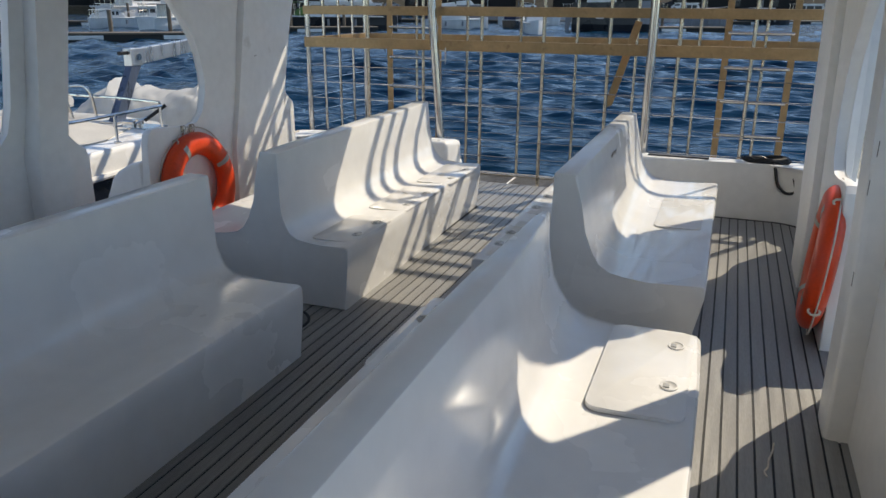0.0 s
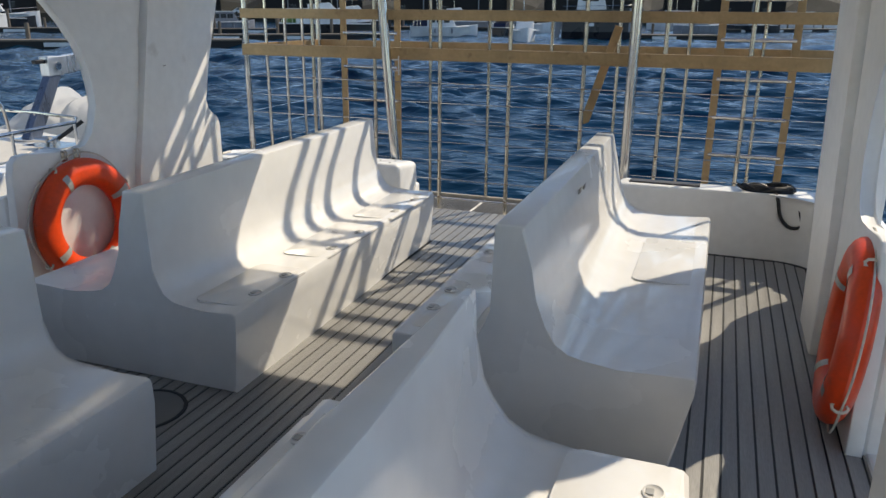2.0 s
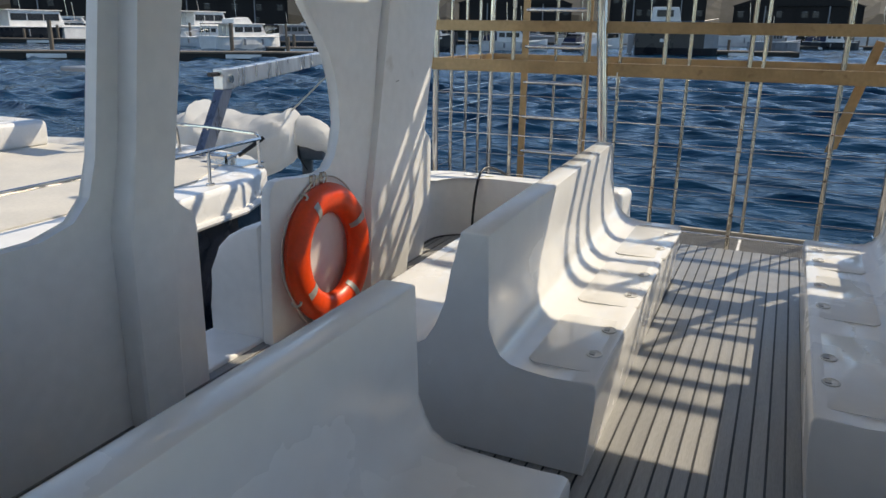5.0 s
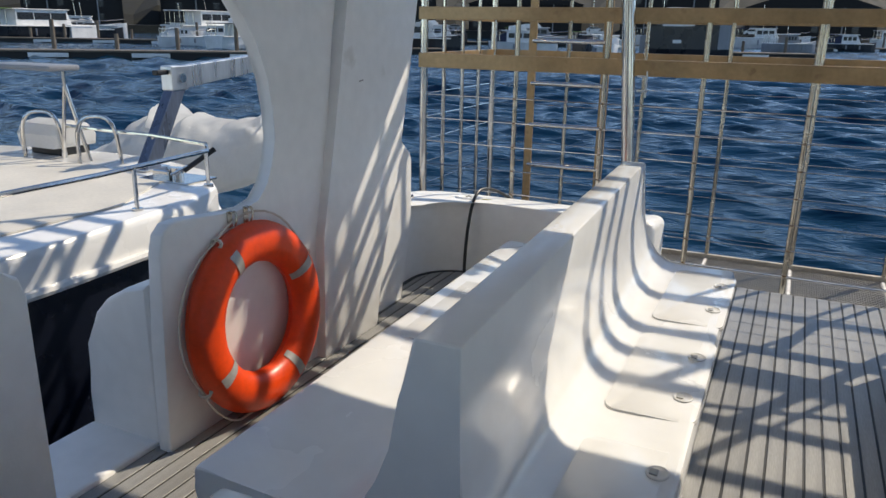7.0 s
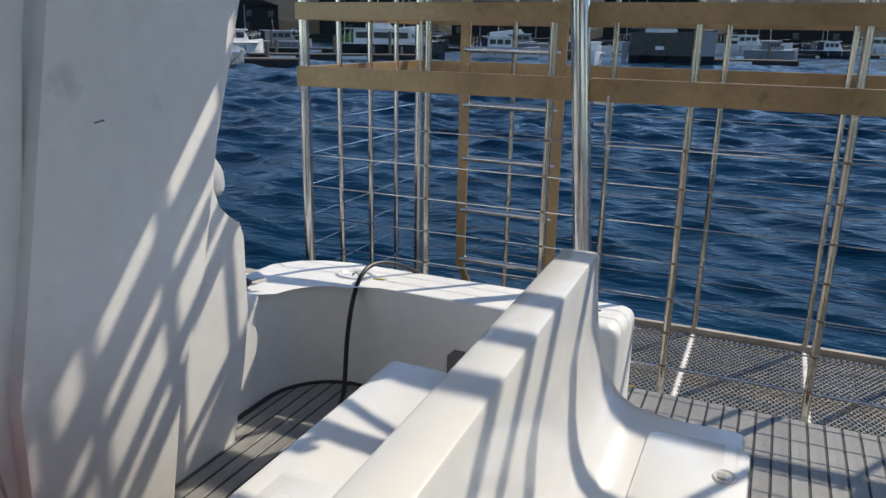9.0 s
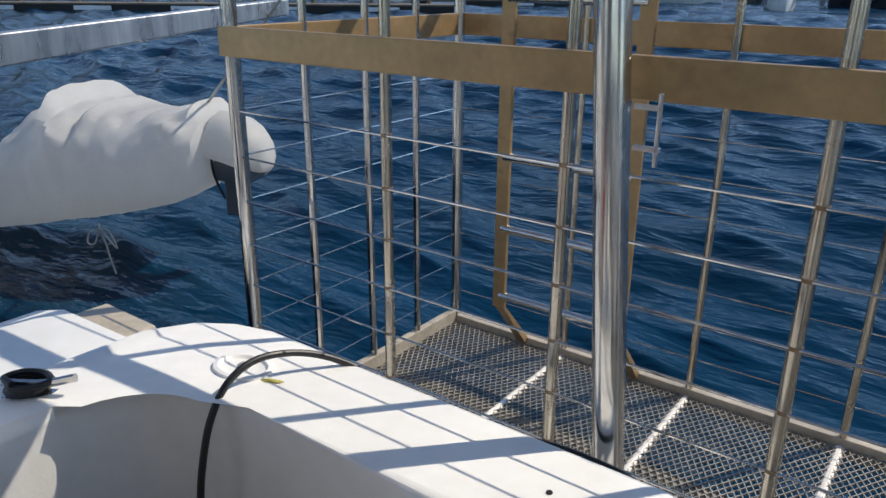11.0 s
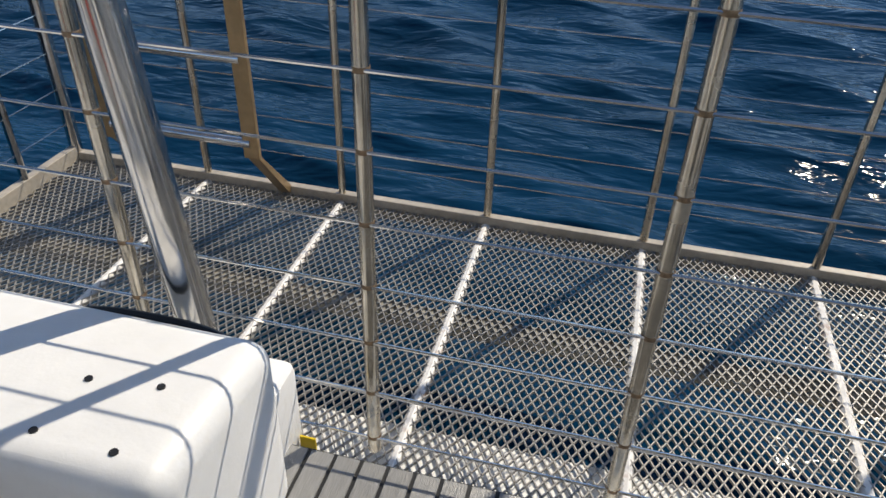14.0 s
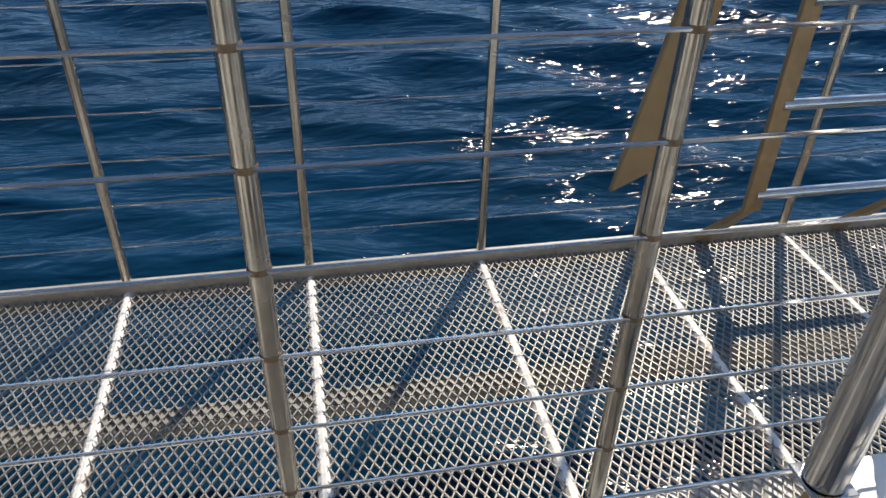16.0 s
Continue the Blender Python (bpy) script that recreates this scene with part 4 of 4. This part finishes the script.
    for p, q in zip(secs, secs[1:]):
        for k in range(28):
            bm.faces.new((p[k], p[(k + 1) % 28], q[(k + 1) % 28], q[k]))
    bm.faces.new(secs[0][::-1])
    bm.faces.new(secs[-1])
    part("engine_cover", bm, TARP, ob, "gathered white engine shroud", smooth=True)
    part("engine_cowl", box(-0.10, 0.26, 1.40, 1.78, 0.46, 0.66, 0.05, 3), ENGINE_GREY, ob, "grey engine cowl", smooth=True)
    part("engine_leg", box(0.02, 0.14, 1.44, 1.58, 0.12, 0.50, 0.02), ENGINE_GREY, ob)
    part("engine_lead", tube(curve_points([(0.24, 1.42, 0.78), (0.30, 1.44, 0.62), (0.29, 1.47, 0.46), (0.33, 1.56, 0.34)], 5), 0.012, 6), BLACK, ob, smooth=True)
    part("drawstring", tube(curve_points([(0.60, 0.45, 0.10), (0.62, 0.47, 0.03), (0.61, 0.50, -0.08), (0.62, 0.53, -0.20), (0.61, 0.56, -0.36)], 5), 0.008, 6), ROPE_WHITE, ob, smooth=True)
    part("bow_knot", tube(curve_points([(0.62, 0.47, 0.06), (0.62, 0.36, 0.02), (0.63, 0.33, -0.08), (0.63, 0.40, -0.08), (0.62, 0.47, 0.06), (0.62, 0.56, 0.04), (0.63, 0.63, -0.10), (0.63, 0.58, -0.06), (0.62, 0.47, 0.06)], 5), 0.007, 6), ROPE_WHITE, ob, smooth=True)
    part("sling", tube([(0.0, 1.2, 1.02), (0.54, 2.31, 2.0)], 0.012, 6), ROPE_WHITE, ob)
    ob.rotation_euler = (0, 0, radians(-68))


tender()

wing = thing("quarter_wing", (-2.70, 6.7, 0.2), "white moulded quarter wing outboard of the stern box", "hull wing", kind="structure")
part("slab", prism([(0.0, 0.0), (0.0, 0.22), (-0.55, 0.20), (-0.75, 0.14), (-0.8, 0.0)], "y", -0.5, 0.42, 0.03, 3), GELCOAT_MATT, wing, smooth=True)
part("end_board", box(-0.52, -0.18, 0.40, 0.56, 0.06, 0.18, 0.01), BEIGE, wing)


# ---- marina across the water ----
WATER = -0.95


def far_boat(at, heading, length, style, label):
    """A moored boat; the bow points along heading, in degrees from x."""
    ob = thing("moored_boat", (at[0], at[1], WATER), label, "boat", "moored boats")
    rnd = random.Random(int(at[0] * 7 + at[1] * 3))
    L, B, H = length, length * rnd.uniform(0.27, 0.34), length * rnd.uniform(0.09, 0.13) + 0.3
    hull_mat = {"white": FAR_WHITE, "dark": FAR_DARK, "grey": FAR_GREY, "two": FAR_DARK}[style]
    bm = bmesh.new()
    secs = []
    for f, w, sheer in ((-0.5, 0.86, 1.0), (-0.3, 1.0, 1.0), (0.0, 1.0, 1.03), (0.22, 0.85, 1.10), (0.38, 0.52, 1.20), (0.47, 0.2, 1.28), (0.5, 0.04, 1.32)):
        secs.append([bm.verts.new((f * L, s * B / 2 * w * k, z)) for s, k, z in ((-1, 0.75, -0.3), (-1, 0.92, H * 0.4), (-1, 1.0, H * sheer), (1, 1.0, H * sheer), (1, 0.92, H * 0.4), (1, 0.75, -0.3))])
    for p, q in zip(secs, secs[1:]):
        for k in range(6):
            bm.faces.new((p[k], p[(k + 1) % 6], q[(k + 1) % 6], q[k]))
    bm.faces.new(secs[0])
    bm.faces.new(secs[-1][::-1])
    part("hull", bm, hull_mat, ob)
    if style == "two":
        part("bow_panel", box(L * 0.16, L * 0.40, -B * 0.505, B * 0.505, 0.1, H * 1.12, 0.05), FAR_WHITE, ob)
    part("deck_edge", box(-L * 0.5, L * 0.36, -B * 0.52, B * 0.52, H * 0.98, H * 1.06, 0.03), FAR_WHITE, ob)
    c0, c1, ch = rnd.uniform(-0.36, -0.18), rnd.uniform(0.02, 0.2), length * rnd.uniform(0.07, 0.12) + 0.3
    canvas = rnd.choice((CANVAS_BLUE, FAR_GREY, FAR_DARK, CANVAS_BLUE, FAR_WHITE, CANVAS_GREEN))
    part("cabin", prism([(L * c0, H), (L * c1 + 0.6, H), (L * c1 - 0.2, H + ch), (L * c0, H + ch)], "y", -B * 0.36, B * 0.36, 0.04), FAR_WHITE if style != "grey" else FAR_GREY, ob)
    for s in (-1, 1):
        for k in range(3):
            x0 = L * c0 + 0.25 + k * (L * (c1 - c0) - 0.4) / 3
            part("window", box(x0, x0 + (L * (c1 - c0) - 0.9) / 3, min(s * B * 0.355, s * B * 0.368), max(s * B * 0.355, s * B * 0.368), H + ch * 0.40, H + ch * 0.82), FAR_WINDOW, ob)
    part("cabin_roof", box(L * (c0 - 0.08), L * c1 + 0.15, -B * 0.40, B * 0.40, H + ch, H + ch + 0.12, 0.03), FAR_WHITE, ob)
    for s in (-1, 1):
        part("bow_rail", tube([(L * 0.12, s * B * 0.45, H * 1.1 + 0.55), (L * 0.34, s * B * 0.30, H * 1.2 + 0.6), (L * 0.48, 0, H * 1.3 + 0.6)], 0.025, 5), STEEL, ob)
        for k in range(3):
            part("aft_stanchion", tube([(-L * 0.46 + k * L * 0.05, s * B * 0.42, H), (-L * 0.46 + k * L * 0.05, s * B * 0.42, H + ch * 0.95)], 0.03, 5), STEEL, ob)
    part("bimini", box(-L * 0.48, -L * 0.30, -B * 0.40, B * 0.40, H + ch * 1.0, H + ch * 1.06, 0.02), canvas, ob)
    if rnd.random() < 0.5:
        part("cockpit_cover", prism([(-L * 0.48, H), (L * c0, H), (L * c0, H + ch * 0.9), (-L * 0.44, H + ch * 0.5)], "y", -B * 0.38, B * 0.38, 0.05), canvas, ob)
    if rnd.random() < 0.45:
        part("flybridge", prism([(L * -0.22, H + ch + 0.1), (L * 0.04, H + ch + 0.1), (L * -0.02, H + ch + 0.75), (L * -0.22, H + ch + 0.55)], "y", -B * 0.28, B * 0.28, 0.03), FAR_WHITE, ob)
    part("mast", tube([(-L * 0.1, 0, H + ch), (-L * 0.12, 0, H + ch + length * rnd.uniform(0.1, 0.5))], 0.04, 6), STEEL, ob)
    for k in range(2):
        part("fender", tube([(L * (-0.15 + 0.25 * k), -B * 0.53, H * 0.35), (L * (-0.15 + 0.25 * k), -B * 0.53, H * 0.85)], 0.12, 8), FAR_GREY, ob)
    ob.rotation_euler = (0, 0, radians(heading))
    return ob


W_LABEL = "white cabin motorboat moored at the far docks"
D_LABEL = "dark-hulled motor yacht moored at the far docks"
G_LABEL = "grey cabin boat moored at the far docks"
for at, heading, length, style in (
        ((-96, 76), 86, 17, "two"), ((-55, 70), 82, 10.5, "white"), ((-38.5, 76), 28, 11.5, "dark"), ((-74, 86), 84, 15, "white"), ((-18, 79), -70, 7.5, "white"),
        ((-46, 96), 30, 9, "white"), ((-38, 118), 20, 11, "grey"), ((-27, 112), 10, 9, "white"), ((-64, 92), 55, 9, "grey"), ((-110, 95), 45, 13, "white"), ((-72, 84), 48, 8, "dark"),
        ((-20, 130), 0, 12, "white"), ((-6, 150), 5, 13, "white"), ((16, 165), -5, 11, "white"), ((30, 185), -10, 12, "dark"), ((-96, 84), 52, 9, "dark"), ((52, 150), -20, 11, "white"), ((-52, 110), 35, 10, "dark"), ((-66, 72), 52, 6.5, "white"), ((-42, 84), 60, 7, "grey"), ((-24, 96), 80, 7, "dark"), ((-2, 120), 40, 8, "grey"), ((-84, 92), 20, 8, "white"), ((6, 140), 30, 9, "dark"), ((-30, 88), 25, 8, "white")):
    far_boat(at, heading, length, style, {"white": W_LABEL, "dark": D_LABEL, "grey": G_LABEL, "two": "black and white catamaran moored at the far docks"}[style])


def work_barge(at, heading):
    """A slab-sided black launch with a pale bow and two outboards on its stern."""
    ob = thing("work_boat", (at[0], at[1], WATER), "tall black slab-sided work boat with a pale grey bow", "boat")
    L, B, H = 8.6, 3.6, 3.1
    secs = []
    for x, w, lift in ((-0.5, 0.94, 0.0), (-0.1, 1.0, 0.0), (0.30, 0.98, 0.06), (0.44, 0.86, 0.10), (0.5, 0.70, 0.13)):
        secs.append([(x * L, y * w * B / 2, z + (lift * H if z > 1 else 0)) for y, z in ((-0.8, -0.3), (-0.97, 0.8), (-1.0, H), (1.0, H), (0.97, 0.8), (0.8, -0.3))])
    part("hull", loft(secs), FAR_DARK, ob)
    part("bow_panel", loft([[(x * L, y * 1.012 * w * B / 2, z) for y, z in ((-0.8, 0.15), (-0.97, 0.9), (-1.0, H * 1.06), (1.0, H * 1.06), (0.97, 0.9), (0.8, 0.15))] for x, w in ((0.33, 0.965), (0.44, 0.86), (0.503, 0.70))]), FAR_GREY, ob, "pale grey bow")
    part("gunwale_rail", tube([(-0.5 * L, -B / 2, H + 0.35), (0.3 * L, -B / 2, H + 0.5), (0.5 * L, 0, H + 0.8)], 0.03, 6), STEEL, ob)
    part("wheelhouse", prism([(-0.32 * L, H), (0.05 * L, H), (0.0, H + 1.9), (-0.30 * L, H + 1.9)], "y", -1.2, 1.2, 0.05), FAR_WHITE, ob)
    part("window", box(-0.26 * L, -0.06 * L, -1.23, -1.19, H + 0.9, H + 1.6), FAR_WINDOW, ob)
    for y in (-0.7, 0.5):
        part("outboard_engine", prism([(-0.5 * L - 0.75, 0.2), (-0.5 * L - 0.35, 0.1), (-0.5 * L, 1.5), (-0.5 * L - 0.1, 2.2), (-0.5 * L - 0.75, 2.1)], "y", y - 0.25, y + 0.25, 0.06), FAR_GREY, ob, "grey outboard engine")
    part("side_mark", box(-0.2 * L, -0.1 * L, -B / 2 - 0.012, -B / 2, 1.4, 1.75), FAR_WHITE, ob, "white bars of lettering")
    ob.rotation_euler = (0, 0, radians(heading))


work_barge((-11.6, 88.5), 12)


def dock(a, b, width, piles):
    """A floating timber dock from a to b with piles."""
    a, b = Vector((*a, 0)), Vector((*b, 0))
    d = b - a
    ob = thing("dock", (a.x, a.y, WATER), "floating timber dock with dark floats and white fender boards", "dock", "floating docks")
    L = d.length
    part("float", box(0, L, -width / 2, width / 2, -0.2, 0.42, 0.03), DOCK_SIDE, ob)
    part("walkway", box(-0.05, L + 0.05, -width / 2 - 0.08, width / 2 + 0.08, 0.42, 0.55, 0.02), DOCK, ob)
    for k in range(int(L / 7)):
        part("fender_board", box(k * 7 + 1.5, k * 7 + 4.2, -width / 2 - 0.12, -width / 2 - 0.06, 0.05, 0.36, 0.01), FAR_WHITE, ob)
    for k in range(piles):
        x = L * (k + 0.5) / piles
        part("dock_post", tube([(x, width / 2 + 0.25, -0.5), (x, width / 2 + 0.25, 1.7 + (k % 3) * 0.5)], 0.16, 10), DOCK, ob)
    ob.rotation_euler = (0, 0, math.atan2(d.y, d.x))


dock((-80, 18), (-35, 54), 2.4, 13)
dock((-46, 62), (-34, 74), 2.2, 3)
dock((-100, 60), (-48, 92), 2.4, 15)
dock((-8, 91), (0.5, 94), 2.6, 2)
dock((-3, 132), (22, 158), 2.6, 4)
dock((-60, 112), (-12, 124), 2.6, 13)
dock((20, 120), (70, 150), 2.6, 5)


def shore():
    ob = thing("ground_shore", (0, 0, WATER), "dark stone quay and low wooded hillside round the marina", "shore", kind="structure")
    bm = bmesh.new()
    rows = []
    rnd = random.Random(11)
    for i in range(121):
        a = radians(-112 + i * 1.6)
        row = []
        for r, z in ((205, -0.6), (206, 1.9), (222, 2.0), (228, 5.0), (260, 13), (330, 34), (470, 62)):
            zz = z * (1 + (noise.noise(Vector((a * 9, r * 0.02, 3.0))) * 0.5 if z > 4 else 0))
            k = 1.0 + (0.45 if a > radians(2) else 0.0) * min(1.0, (a - radians(2)) * 4 if a > radians(2) else 0)
            row.append(bm.verts.new((math.sin(a) * r * k, math.cos(a) * r * k, zz + (rnd.uniform(-1.5, 2.0) if z > 4 else 0))))
        rows.append(row)
    for p, q in zip(rows, rows[1:]):
        for k in range(len(p) - 1):
            bm.faces.new((p[k], q[k], q[k + 1], p[k + 1]))
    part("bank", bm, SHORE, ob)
    return ob


shore()


def shed(a, r, w, h, d, seed):
    ob = thing("waterfront_building", (math.sin(radians(a)) * r, math.cos(radians(a)) * r, WATER + 1.9), "dark timber waterfront building with rows of windows", "building", "waterfront buildings")
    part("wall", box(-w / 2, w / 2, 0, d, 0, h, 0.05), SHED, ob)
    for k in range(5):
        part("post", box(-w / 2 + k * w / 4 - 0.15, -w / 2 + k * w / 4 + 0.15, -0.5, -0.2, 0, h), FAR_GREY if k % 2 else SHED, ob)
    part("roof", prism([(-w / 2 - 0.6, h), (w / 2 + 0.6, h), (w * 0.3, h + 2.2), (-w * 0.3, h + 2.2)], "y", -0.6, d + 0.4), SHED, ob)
    n = int(w / 3)
    rnd = random.Random(seed)
    for storey in range(max(1, int(h / 3.2))):
        for k in range(n):
            x = -w / 2 + (k + 0.5) * w / n
            if rnd.random() < 0.65:
                continue
            x += rnd.uniform(-0.5, 0.5)
            win = part("window", box(x - 0.7, x + 0.7, -0.05, 0.02, storey * 3.2 + 1.0, storey * 3.2 + 2.4), FAR_WINDOW, ob)
            part("frame", box(x - 0.8, x + 0.8, -0.10, -0.05, storey * 3.2 + 2.4, storey * 3.2 + 2.46), FAR_GREY, win)
    ob.rotation_euler = (0, 0, radians(-a))


for a, r, w, h, d in ((-62, 214, 30, 7, 10), (-50, 212, 22, 10, 10), (-40, 214, 34, 7, 12), (-29, 212, 26, 10, 10), (-19, 214, 30, 7, 12), (-9, 214, 24, 10, 10), (0, 220, 30, 7, 12)):
    shed(a, r, w, h, d, int(a))


def parked_car(a, r, mat):
    ob = thing("parked_car", (math.sin(radians(a)) * r, math.cos(radians(a)) * r, WATER + 1.95), "small car parked on the far quay", "car", "cars on the quay")
    part("body", prism([(-2.1, 0.3), (2.1, 0.3), (2.15, 0.75), (1.3, 0.95), (0.75, 1.45), (-1.1, 1.48), (-1.75, 1.0), (-2.15, 0.9)], "y", -0.85, 0.85, 0.06), mat, ob)
    for x in (-1.3, 1.3):
        part("wheel", tube([(x, -0.88, 0.32), (x, 0.88, 0.32)], 0.32, 12), BLACK, ob)
    part("glass", prism([(-1.45, 1.0), (1.05, 1.0), (0.70, 1.38), (-1.05, 1.40)], "y", -0.86, 0.86), FAR_WINDOW, ob)
    ob.rotation_euler = (0, 0, radians(-a))


for k, a in enumerate((-34, -24, -14, -5, -3.4, 4, 6, 7.4, 9, 10.6, 13, 15, 17)):
    parked_car(a, 209 * (1.0 + (0.45 * min(1.0, radians(a - 2) * 4) if a > 2 else 0)), (FAR_WHITE, FAR_GREY, FAR_WHITE, FAR_DARK)[k % 4])

# ---- deck planks ----
def deck():
    ob = thing("floor", (0, 0, -0.06), "grey synthetic teak deck with black caulked seams", "deck", kind="structure")
    part("base", box(-2.46, 2.46, -2.9, 7.52, 0.0, 0.055), CAULK, ob)
    for s in (-1, 1):
        for r0, r1, mat, name in ((0.284, 0.312, CAULK, "margin_seam"),):
            e = [r - 0.32 for r in (r0, r1)]
            ring = [(s * x, y) for x, y in [(0.93, 6.98 + e[1]), (2.11, 6.98 + e[1])] + arc(2.11, 6.66, r1, 84, 0, 12) + [(2.11 + r1, 6.12), (2.11 + r0, 6.12)] + arc(2.11, 6.66, r0, 0, 84, 12) + [(2.11, 6.98 + e[0]), (0.93, 6.98 + e[0])]]
            part(name, prism(ring, "z", 0.058, 0.0635), mat, ob)
    pitch, gap = 0.069, 0.0105
    me = None
    n = int(4.9 / pitch)
    for i in range(n):
        x = -2.42 + i * pitch
        if me is None:
            p = part("plank", box(0.0, pitch - gap, -2.88, 7.515, 0.05, 0.060, 0.0012, 1), PLANK, ob)
            me = p.data
        else:
            p = new("plank", me)
            p.parent = ob
        p.location = (x, 0, 0)


deck()
